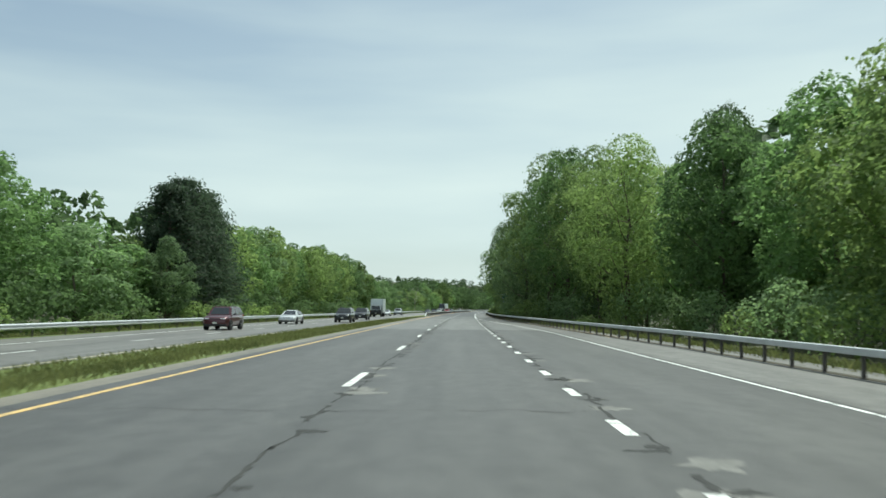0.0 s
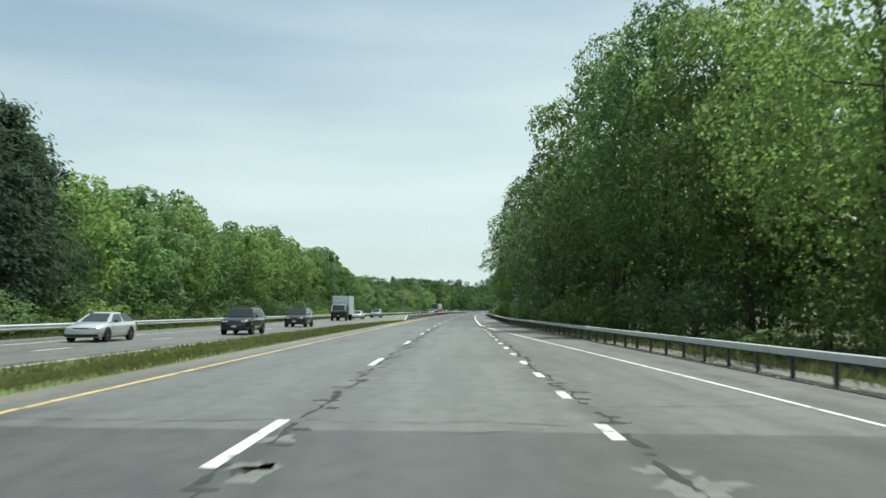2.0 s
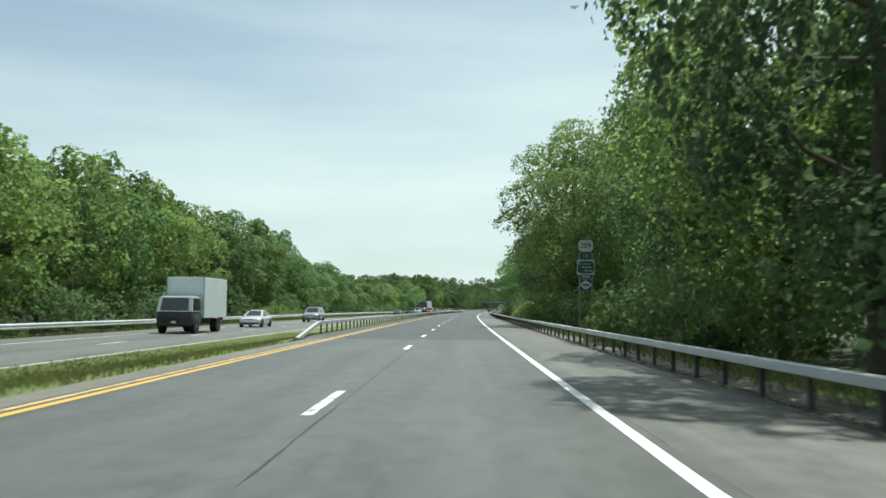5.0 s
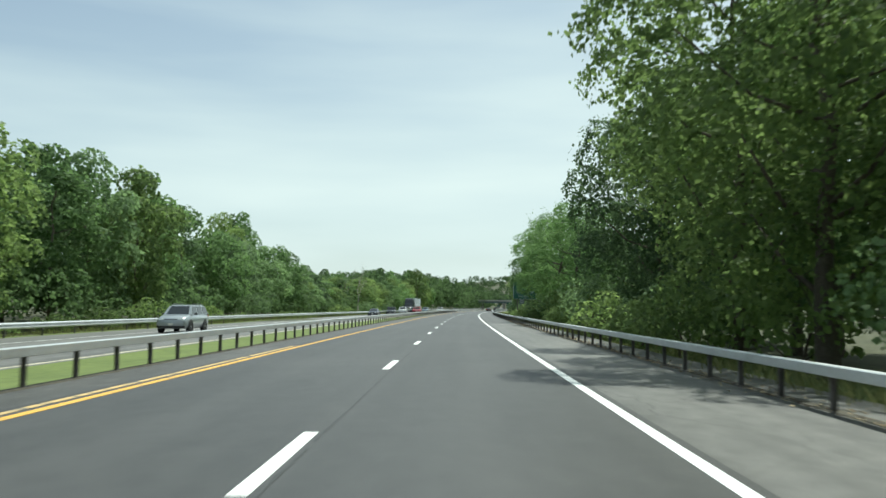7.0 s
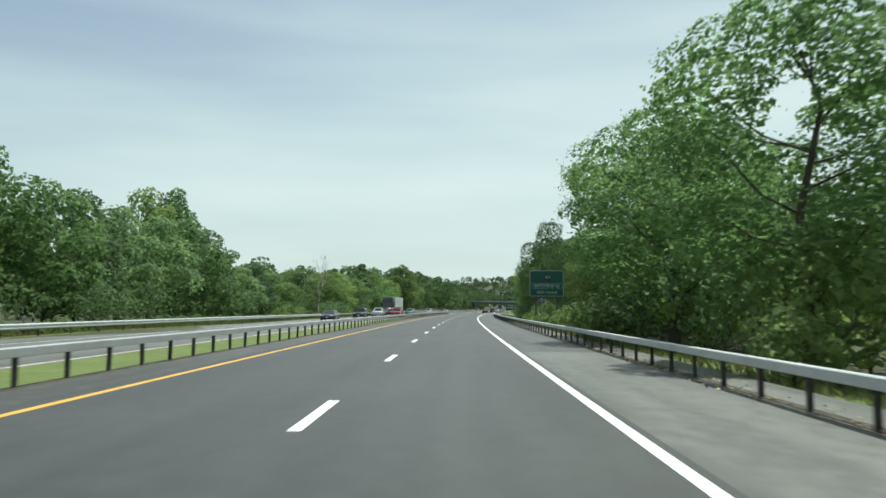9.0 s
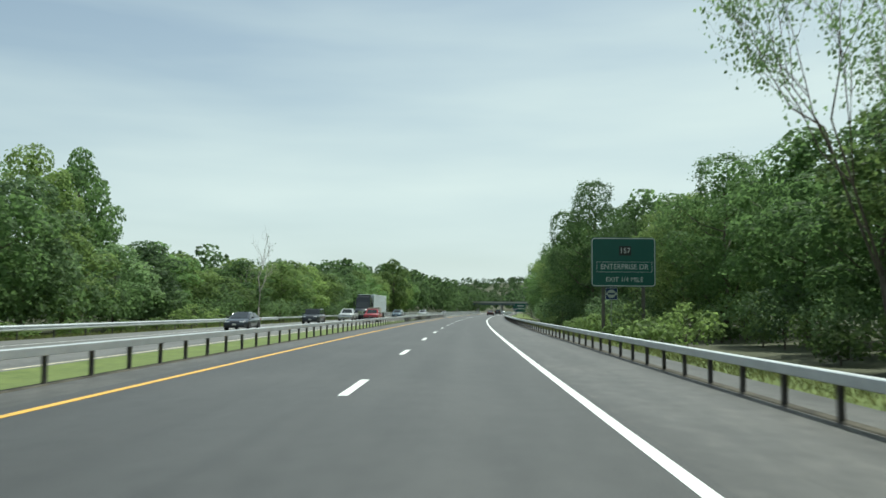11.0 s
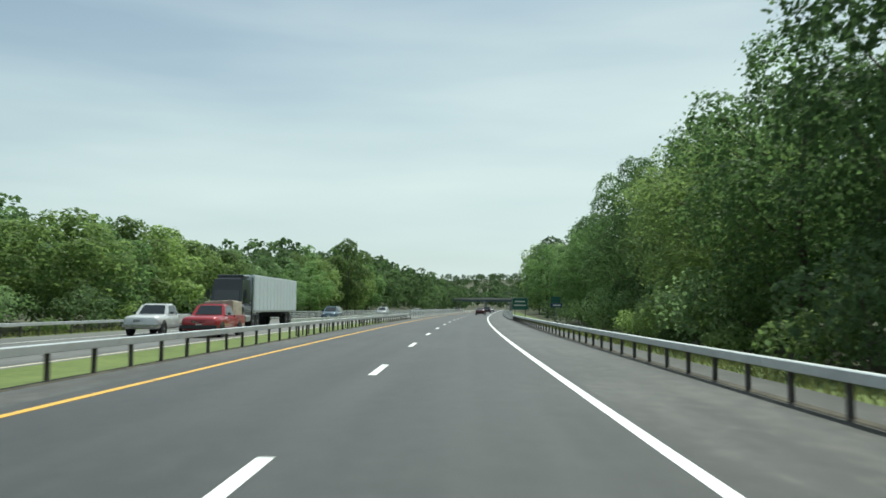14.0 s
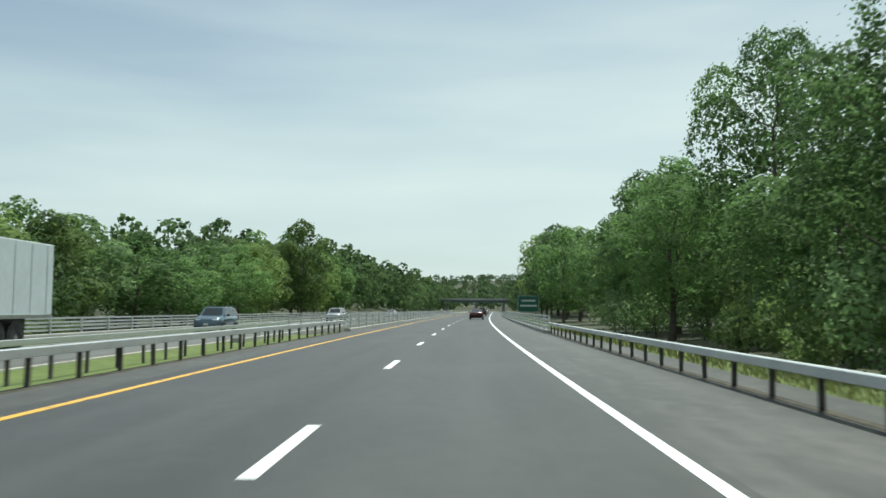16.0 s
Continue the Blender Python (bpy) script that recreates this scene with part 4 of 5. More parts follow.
for i in range(1500):
    y = random.uniform(1110, 3300)
    x = bend(1080) + random.uniform(-1, 1) * (180 + 0.42 * (y - 300)) + 0.06 * (y - 1080)
    lat = x - bend(1080)
    places.append((x, y, ground_height(y, lat), random.uniform(14, 22), random.uniform(8, 13)))
distant_woods(6, places, 85, 3.1, "hill_woods", "hazy green wooded ridge closing the view")

random.seed(33)
places = []
for y in range(0, 560, 16):
    for lat in (-66, -80, -95, -112, 52, 66, 80, 96):
        yy, la = y + random.uniform(-6, 6), lat + random.uniform(-5, 5)
        p = on_road(yy, la)
        top = profile(LEFT_TOP, yy) if lat < 0 else float(np.interp(yy, [t[0] for t in RIGHT_TREES], [t[2] for t in RIGHT_TREES]))
        places.append((p.x, p.y, p.z + ground_height(yy, la), top * random.uniform(0.8, 0.98), random.uniform(6, 8)))
distant_woods(8, places, 80, 2.6, "deep_woods", "green mixed woods standing deep behind the roadside trees")


# ---- grass ----
def grass_stuff(name, seed, count, y0, y1, lats, height, label):
    """Grass blades in one mesh, each a thin bent triangle pair."""
    rng = np.random.default_rng(seed)
    ys = rng.uniform(y0, y1, count)
    verts = np.empty((count, 4, 3))
    for i in range(count):
        y = ys[i]
        a, b = lats(y)
        lat = rng.uniform(a, b)
        p = on_road(y, lat, ground_height(y, lat) + 0.03)
        h = height(y) * rng.uniform(0.5, 1.2)
        w = rng.uniform(0.008, 0.022)
        t = rng.uniform(0, 6.28)
        lx, ly = rng.normal(0, 0.35 * h, 2)
        verts[i] = ((p.x - w * math.cos(t), p.y - w * math.sin(t), p.z - 0.03), (p.x + w * math.cos(t), p.y + w * math.sin(t), p.z - 0.03),
                    (p.x + lx * 0.4 + w * 0.6, p.y + ly * 0.4, p.z + h * 0.6), (p.x + lx, p.y + ly, p.z + h))
    me = bpy.data.meshes.new(name)
    me.vertices.add(count * 4)
    me.vertices.foreach_set("co", verts.ravel())
    me.loops.add(count * 6)
    me.loops.foreach_set("vertex_index", (np.arange(count)[:, None] * 4 + np.array([0, 1, 2, 0, 2, 3])[None]).ravel())
    me.polygons.add(count * 2)
    me.polygons.foreach_set("loop_start", np.arange(count * 2) * 3)
    me.materials.append(GRASS)
    me.update(calc_edges=True)
    return tagged(link(name, me), label, "grass", kind="stuff")


def verge(name, y0, y1, left, right, label):
    n = 9

    def prof(y):
        a, b = left(y), right(y)
        return [(a + (b - a) * j / n, ground_height(y, a + (b - a) * j / n) + 0.03) for j in range(n + 1)]
    me = sweep(name, y0, y1, 6, prof, TURF)
    return tagged(link(name, me), label, "verge", kind="structure")


TURF = material("turf", (0.112, 0.156, 0.036), 0.95, vary=0.25, grain=4, blotch=0.45, bump=0.5, hue=(0.132, 0.164, 0.042))
verge("verge", -60, 420, lambda y: -9.95, lambda y: -4.75 if y < 146 else -5.25, "green grass median between the carriageways")
verge("verge", -60, 700, lambda y: rail_lat(y) + 1.15, lambda y: rail_lat(y) + 6.5, "green grass verge behind the guard rail")
verge("verge", -60, 700, lambda y: -28.0, lambda y: -20.65, "green grass verge before the woods")


# narrow dark band along the foot of the rails, uneven in tone and edge
RAIL_FOOT_DARK = material("rail_foot_dark", (0.050, 0.045, 0.036), 0.95, vary=0.5, grain=9, blotch=1.2, bump=0.5, hue=(0.085, 0.075, 0.055))


def rail_foot_strip(y0, y1, f, label):
    me = sweep("verge", y0, y1, 2.5, lambda y: [(f(y) - 0.16 - 0.05 * noise.noise(Vector((y * 0.8, 1, 0))), -0.05), (f(y) - 0.10, 0.022), (f(y) + 0.06, 0.026),
                                               (f(y) + 0.15 + 0.06 * noise.noise(Vector((y * 0.7, 5, 0))), -0.05)], RAIL_FOOT_DARK)
    return tagged(link("verge", me), label, "verge", kind="structure")


rail_foot_strip(150, 415, lambda y: -5.30, "dark strip under the median guard rail")
rail_foot_strip(-60, 415, lambda y: rail_lat(y) + 0.12, "dark littered strip under the roadside guard rail")


def median_height(y):
    return float(np.interp(y, [-60, 130, 155, 420], [0.17, 0.16, 0.04, 0.04]))


grass_stuff("median_grass", 1, 80000, -20, 170, lambda y: (-9.9, -4.85 if y < 146 else -5.35), median_height, "tall bright green grass growing on the median")
grass_stuff("verge_grass", 3, 20000, 180, 430, lambda y: (rail_lat(y) + 1.3, rail_lat(y) + 5.5), lambda y: 0.22, "rough green grass behind the guard rail")
grass_stuff("verge_grass", 4, 12000, -10, 180, lambda y: (rail_lat(y) + 0.6, rail_lat(y) + 4), lambda y: 0.32, "weeds and grass under the roadside trees")
grass_stuff("verge_grass", 5, 14000, -10, 420, lambda y: (-25, -21.2), lambda y: 0.3, "rough grass behind the far guard rail")


# ---- fallen leaves along the rail ----
def fallen_leaves(seed, count, y0, y1, mat, label):
    rng = np.random.default_rng(seed)
    ys = rng.uniform(y0, y1, count)
    at = np.array([tuple(on_road(y, rail_lat(y) + 0.05 + abs(o) * (1 if o > 0 else -0.6), 0.024)) for y, o in zip(ys, rng.normal(0, 0.28, count))])
    me = leaf_mesh("fallen_leaves", at, rng.uniform(0.03, 0.09, count), mat, rng, np.tile((0.0, 0.0, 2.0), (count, 1)))
    return tagged(link("fallen_leaves", me), label, "leaf litter", kind="stuff")


LITTER = material("dry_leaves", (0.24, 0.15, 0.07), 0.8, vary=0.5, grain=6, blotch=1, island=0.3, hue=(0.38, 0.30, 0.18))
fallen_leaves(12, 5500, 40, 250, LITTER, "dry brown leaf litter scattered along the guard rail")


# ---- signs ----
SIGN_GREEN = material("green_sign_sheeting", (0.008, 0.080, 0.062), 0.45, vary=0.10, grain=12, blotch=1.0)
SIGN_BLUE = material("blue_sign_sheeting", (0.018, 0.036, 0.13), 0.45, vary=0.10, grain=12, blotch=1.0)
SIGN_WHITE = material("white_sign_sheeting", (0.50, 0.52, 0.51), 0.5, vary=0.08, grain=12, blotch=1.0)
SIGN_BLACK = material("black_sign_sheeting", (0.015, 0.015, 0.016), 0.5, vary=0.1)
SIGN_BACK = material("sign_steel", (0.30, 0.31, 0.31), 0.5, metal=0.6, vary=0.15)


def plate_bm(w, h, t=0.02, r=0.1):
    """A sign plate with rounded corners, facing -y, its middle at the origin."""
    bm = bmesh.new()
    pts = []
    for cx, cz, a0 in ((w / 2 - r, h / 2 - r, 0), (-w / 2 + r, h / 2 - r, 90), (-w / 2 + r, -h / 2 + r, 180), (w / 2 - r, -h / 2 + r, 270)):
        for i in range(5):
            a = radians(a0 + 22.5 * i)
            pts.append((cx + r * math.cos(a), cz + r * math.sin(a)))
    f = bm.faces.new([bm.verts.new((x, 0, z)) for x, z in pts])
    e = bmesh.ops.extrude_face_region(bm, geom=[f])
    bmesh.ops.translate(bm, verts=[v for v in e["geom"] if isinstance(v, bmesh.types.BMVert)], vec=(0, t, 0))
    bmesh.ops.recalc_face_normals(bm, faces=bm.faces)
    return bm


def border_bm(w, h, b, r=0.1):
    bm = bmesh.new()
    rings = []
    for k, y in ((0, 0.0), (b, 0.0)):
        ring = []
        rr = max(0.01, r - k)
        for cx, cz, a0 in ((w / 2 - r, h / 2 - r, 0), (-w / 2 + r, h / 2 - r, 90), (-w / 2 + r, -h / 2 + r, 180), (w / 2 - r, -h / 2 + r, 270)):
            for i in range(5):
                a = radians(a0 + 22.5 * i)
                ring.append(bm.verts.new((cx + rr * math.cos(a), -0.004, cz + rr * math.sin(a))))
        rings.append(ring)
    n = len(rings[0])
    for i in range(n):
        bm.faces.new((rings[0][i], rings[0][(i + 1) % n], rings[1][(i + 1) % n], rings[1][i]))
    e = bmesh.ops.extrude_face_region(bm, geom=list(bm.faces))
    bmesh.ops.translate(bm, verts=[v for v in e["geom"] if isinstance(v, bmesh.types.BMVert)], vec=(0, 0.003, 0))
    bmesh.ops.recalc_face_normals(bm, faces=bm.faces)
    return bm


def lettering(text, size, x, z, mat, parent, wide=1.0, y=-0.006):
    cu = bpy.data.curves.new("lettering", "FONT")
    cu.body, cu.size, cu.align_x, cu.align_y, cu.extrude = text, size, "CENTER", "CENTER", 0.002
    cu.resolution_u = 3
    tmp = bpy.data.objects.new("lettering", cu)
    scene.collection.objects.link(tmp)
    dg = bpy.context.evaluated_depsgraph_get()
    me = bpy.data.meshes.new_from_object(tmp.evaluated_get(dg))
    bpy.data.objects.remove(tmp)
    me.materials.clear()
    me.materials.append(mat)
    ob = link("lettering", me, parent)
    ob.matrix_basis = Matrix.LocRotScale((x, y, z), Euler((PI2, 0, 0)), (wide, 1, 1))
    return ob


def square_post(thing, x, z0, z1, y=0.06, w=0.09, mat=None):
    return part("post", box_bm(x - w / 2, x + w / 2, y, y + w, z0, z1, bevel=0.008), mat or POST_STEEL, thing)


def exit_sign(y, lat, z0, z1, w):
    p = on_road(y, lat)
    thing = empty("exit_sign", "large green highway exit sign on two steel posts", "road sign", m=pose(p.x, p.y, 0, 0, 0, -math.degrees(heading(y))))
    h, c = z1 - z0, (z0 + z1) / 2
    panel = part("panel", plate_bm(w, h, 0.03, 0.22), SIGN_GREEN, thing, "dark green panel with rounded corners", m=pose(0, 0, c))
    part("border", border_bm(w - 0.06, h - 0.06, 0.05, 0.2), SIGN_WHITE, panel, "thin white border", m=pose(0, 0, 0))
    shield = part("route_marker", plate_bm(0.72, 0.56, 0.008, 0.06), SIGN_BLACK, panel, "black route number plate", m=pose(0.10, -0.012, h * 0.23))
    lettering("157", 0.46, 0, 0, SIGN_WHITE, shield, 0.95)
    part("name_frame", border_bm(w * 0.86, 0.62, 0.035, 0.03), SIGN_WHITE, panel, "thin white rectangle", m=pose(0.06, -0.002, -h * 0.10))
    lettering("ENTERPRISE DR", 0.46, 0.06, -h * 0.10, SIGN_WHITE, panel, 0.90)
    lettering("EXIT 1/4 MILE", 0.40, 0.06, -h * 0.355, SIGN_WHITE, panel, 0.95)
    for x in (-w * 0.31, w * 0.31):
        bm = box_bm(x - 0.09, x + 0.09, 0.05, 0.07, -1.0, z1 - 0.3)
        add_box(bm, x - 0.09, x + 0.09, 0.21, 0.23, -1.0, z1 - 0.3)
        add_box(bm, x - 0.01, x + 0.01, 0.07, 0.21, -1.0, z1 - 0.3)
        part("post", bm, POST_STEEL, thing)
    return thing


exit_sign(301.0, 11.3, 2.83, 5.80, 3.86)


def blank_bars(parent, rows, mat):
    for x, z, w, h in rows:
        part("text_bar", box_bm(x - w / 2, x + w / 2, -0.008, -0.004, z - h / 2, z + h / 2), mat, parent)


def county_marker(y, lat, z, m_label, tab=True):
    """A small blue route marker with a county tab over it, on one post."""
    p = on_road(y, lat)
    thing = empty("route_sign", m_label, "road sign", m=pose(p.x, p.y, 0, 0, 0, -math.degrees(heading(y)) - 4))
    if tab:
        t = part("tab", plate_bm(0.72, 0.22, 0.004, 0.03), SIGN_BLUE, thing, m=pose(0, 0, z + 0.52))
        blank_bars(t, [(0, 0, 0.5, 0.09)], SIGN_WHITE)
    pl = part("plate", plate_bm(0.76, 0.76, 0.004, 0.04), SIGN_BLUE, thing, "blue plate with a pale emblem", m=pose(0, 0, z))
    part("border", border_bm(0.74, 0.74, 0.025, 0.04), SIGN_WHITE, pl)
    bm = bmesh.new()
    bmesh.ops.create_cone(bm, cap_ends=True, segments=20, radius1=0.26, radius2=0.26, depth=0.004, matrix=pose(0, -0.004, 0, 90))
    add_box(bm, -0.34, 0.34, -0.005, -0.001, -0.07, 0.07)
    em = part("emblem", bm, SIGN_WHITE, pl)
    blank_bars(em, [(0, 0, 0.42, 0.10)], SIGN_BLUE)
    square_post(thing, 0, -0.8, z + 0.6, 0.01, 0.06, SIGN_BACK)
    return thing


county_marker(303.0, 10.9, 2.45, "small blue county route sign beside the exit sign")


def route_assembly(y, lat):
    p = on_road(y, lat)
    thing = empty("route_sign", "stacked route number, green and blue signs on two posts", "road sign", m=pose(p.x, p.y, 0, 0, 0, -math.degrees(heading(y)) - 3))
    s = part("route_shield", plate_bm(0.90, 0.74, 0.004, 0.22), SIGN_WHITE, thing, "white route number shield on black", m=pose(0, -0.004, 5.32))
    lettering("209", 0.48, 0, 0, SIGN_BLACK, s, 0.95)
    part("shield_back", plate_bm(0.96, 0.82, 0.004, 0.03), SIGN_BLACK, thing, m=pose(0, 0.002, 5.32))
    t = part("tab", plate_bm(0.72, 0.36, 0.004, 0.03), SIGN_GREEN, thing, m=pose(0, 0, 4.66))
    lettering("TO", 0.26, 0, 0, SIGN_WHITE, t)
    g = part("plate", plate_bm(1.08, 0.92, 0.004, 0.05), SIGN_WHITE, thing, "pale plate with a green shield", m=pose(0, 0, 3.98))
    e = part("emblem", plate_bm(1.0, 0.78, 0.004, 0.22), SIGN_GREEN, g, m=pose(0, -0.006, 0))
    for ch, x, z in (("K", -0.36, 0.20), ("R", -0.18, 0.0), ("B", 0.0, -0.22)):
        lettering(ch, 0.24, x, z, SIGN_WHITE, e)
    blank_bars(e, [(0.04, 0.20, 0.44, 0.04), (0.16, 0.0, 0.42, 0.04), (0.26, -0.22, 0.30, 0.04)], SIGN_WHITE)
    tab = part("tab", plate_bm(0.72, 0.22, 0.004, 0.03), SIGN_BLUE, thing, m=pose(0, 0, 3.40))
    blank_bars(tab, [(0, 0, 0.5, 0.09)], SIGN_WHITE)
    b = part("plate", plate_bm(0.76, 0.78, 0.004, 0.04), SIGN_BLUE, thing, "blue plate with a pale emblem", m=pose(0, 0, 2.88))
    part("border", border_bm(0.74, 0.76, 0.025, 0.04), SIGN_WHITE, b)
    bm = bmesh.new()
    bmesh.ops.create_cone(bm, cap_ends=True, segments=20, radius1=0.27, radius2=0.27, depth=0.004, matrix=pose(0, -0.004, 0, 90))
    add_box(bm, -0.34, 0.34, -0.005, -0.001, -0.08, 0.08)
    em = part("emblem", bm, SIGN_WHITE, b)
    blank_bars(em, [(0, 0, 0.42, 0.11)], SIGN_BLUE)
    for x in (-0.38, 0.38):
        square_post(thing, x, -0.8, 5.5, 0.01, 0.07, SIGN_BACK)
    return thing


route_assembly(166.3, 9.5)


def small_assembly(y, lat, z):
    p = on_road(y, lat)
    thing = empty("route_sign", "small green sign over a blue one on a steel post", "road sign", m=pose(p.x, p.y, 0, 0, 0, -math.degrees(heading(y))))
    part("plate", plate_bm(0.62, 0.42, 0.004, 0.04), SIGN_GREEN, thing, "dark green plate", m=pose(-0.02, 0, z + 0.50))
    b = part("plate", plate_bm(0.74, 0.26, 0.004, 0.03), SIGN_BLUE, thing, "blue plate with a pale bar", m=pose(0.02, 0, z + 0.14))
    blank_bars(b, [(0.02, 0, 0.5, 0.10)], SIGN_WHITE)
    square_post(thing, 0, -0.8, z + 0.7, 0.01, 0.06, SIGN_BACK)
    return thing


small_assembly(375.5, 7.75, 1.42)
p = on_road(500, 9.8)
far_sign = empty("guide_sign", "green highway guide sign on two posts far ahead", "road sign", m=pose(p.x, p.y, 0, 0, 0, -math.degrees(heading(500))))
fp = part("panel", plate_bm(3.4, 2.6, 0.03, 0.2), SIGN_GREEN, far_sign, "dark green panel", m=pose(0, 0, 2.3))
part("border", border_bm(3.34, 2.54, 0.05, 0.18), SIGN_WHITE, fp)
blank_bars(fp, [(0, 0.5, 2.2, 0.28), (0, -0.3, 2.6, 0.28)], SIGN_WHITE)
for x in (-1.1, 1.1):
    square_post(far_sign, x, -0.8, 3.3, 0.05, 0.14)


# ---- overpass ----
def overpass(y):
    p = on_road(y, -4)
    thing = empty("overpass", "dark steel girder overpass on concrete piers crossing the highway", "bridge", m=pose(p.x, p.y, 0, 0, 0, -math.degrees(heading(y)) - 8))
    part("deck", box_bm(-48, 48, -5, 5, 6.9, 7.2), CONCRETE, thing, "pale concrete deck")
    for i in range(4):
        yy = -4.2 + 2.8 * i
        bm = box_bm(-46, 46, yy - 0.03, yy + 0.03, 5.5, 6.9)
        add_box(bm, -46, 46, yy - 0.25, yy + 0.25, 5.5, 5.56)
        part("girder", bm, GIRDER, thing, "dark painted steel girder")
    for side in (-5, 4.75):
        part("parapet", box_bm(-48, 48, side, side + 0.25, 7.2, 8.1), CONCRETE, thing)
    for x in (-21, 14.2, -2.6):
        bm = box_bm(x - 0.9, x + 0.9, -5, 5, 4.7, 5.5)
        for yy in (-3.6, 0, 3.6):
            add_box(bm, x - 0.45, x + 0.45, yy - 0.45, yy + 0.45, -1, 4.7)
        part("pier", bm, CONCRETE, thing, "concrete pier")
    for x in (-48, 38):
        part("abutment", box_bm(x, x + 10, -6, 6, -1, 5.5), CONCRETE, thing)
    return thing


overpass(880)


# ---- vehicles ----
def paint(name, colour, metal=0.3):
    return material(name, colour, 0.28, metal=metal, vary=0.06, grain=3, blotch=0.6, coat=0.8)


GLASS_DARK = material("tinted_glass", (0.02, 0.025, 0.028), 0.06, vary=0.1, spec=0.9)
TYRE = material("tyre_rubber", (0.022, 0.022, 0.023), 0.85, vary=0.25, grain=20)
RIM = material("alloy_rim", (0.45, 0.46, 0.47), 0.35, metal=0.8, vary=0.15)
TRIM = material("black_trim", (0.025, 0.026, 0.028), 0.55, vary=0.2)
LAMP = material("headlight_glass", (0.75, 0.77, 0.78), 0.12, vary=0.1, spec=0.8)
TAIL = material("tail_light", (0.35, 0.015, 0.012), 0.2, vary=0.1)
CHROME = material("chrome", (0.62, 0.63, 0.64), 0.15, metal=1.0, vary=0.05)
PLATE = material("number_plate", (0.68, 0.68, 0.62), 0.5, vary=0.05)
TRAILER_WHITE = material("trailer_panel", (0.60, 0.65, 0.68), 0.45, vary=0.10, grain=4, blotch=0.8)


def wheel(thing, x, y, r, w, dual=False):
    """A wheel whose axle lies along x; x is its outer side."""
    side = 1 if x > 0 else -1
    bm = bmesh.new()
    bmesh.ops.create_cone(bm, cap_ends=True, segments=24, radius1=r * 1.16, radius2=r * 1.16, depth=0.03, matrix=pose(x - side * 0.006, y, r * 1.05, 0, 90, 0))
    part("wheel_arch", bm, TRIM, thing)
    x += side * 0.03
    bm = bmesh.new()
    prof = [(0, r * 0.60), (0, r * 0.93), (0.12 * w, r), (0.88 * w, r), (w, r * 0.93), (w, r * 0.55)]
    n = 20
    rings = []
    for u, rad in prof:
        rings.append([bm.verts.new((x - side * u, y + rad * math.cos(2 * math.pi * k / n), r + rad * math.sin(2 * math.pi * k / n))) for k in range(n)])
    for a, b in zip(rings, rings[1:]):
        for k in range(n):
            bm.faces.new((a[k], a[(k + 1) % n], b[(k + 1) % n], b[k]))
    bm.faces.new(rings[-1])
    bmesh.ops.recalc_face_normals(bm, faces=bm.faces)
    hub = new("wheel")
    hub.parent = thing
    tyre = part("tyre", bm, TYRE, hub)
    bm = bmesh.new()
    ring = [bm.verts.new((x - side * 0.02, y + r * 0.60 * math.cos(2 * math.pi * k / n), r + r * 0.60 * math.sin(2 * math.pi * k / n))) for k in range(n)]
    inner = [bm.verts.new((x - side * 0.06, y + r * 0.46 * math.cos(2 * math.pi * k / n), r + r * 0.46 * math.sin(2 * math.pi * k / n))) for k in range(n)]
    core = [bm.verts.new((x - side * 0.015, y + r * 0.15 * math.cos(2 * math.pi * k / n), r + r * 0.15 * math.sin(2 * math.pi * k / n))) for k in range(n)]
    for k in range(n):
        bm.faces.new((ring[k], ring[(k + 1) % n], inner[(k + 1) % n], inner[k]))
        if k % 4 < 2:
            bm.faces.new((inner[k], inner[(k + 1) % n], core[(k + 1) % n], core[k]))
    bm.faces.new(core)
    part("rim", bm, RIM, hub)
    return hub


def loft(stations, mat, name, thing, label=""):
    """A body shell through stations (y, z low, z high, half width): rounded cross-sections joined along y."""
    bm = bmesh.new()
    rings = []
    for y, zl, zh, w in stations:
        h = zh - zl
        pts = [(-w * 0.86, zl), (-w * 0.97, zl + h * 0.14), (-w, zl + h * 0.45), (-w * 0.985, zl + h * 0.72), (-w * 0.93, zl + h * 0.92), (-w * 0.78, zh)]
        pts = pts + [(-x, z) for x, z in pts[::-1]]
        rings.append([bm.verts.new((x, y, z)) for x, z in pts])
    n = len(rings[0])
    for a, b in zip(rings, rings[1:]):
        for i in range(n):
            bm.faces.new((a[i], a[(i + 1) % n], b[(i + 1) % n], b[i]))
    bm.faces.new(rings[0])
    bm.faces.new(rings[-1][::-1])
    bmesh.ops.recalc_face_normals(bm, faces=bm.faces)
    return part(name, bm, mat, thing, label, smooth=True)


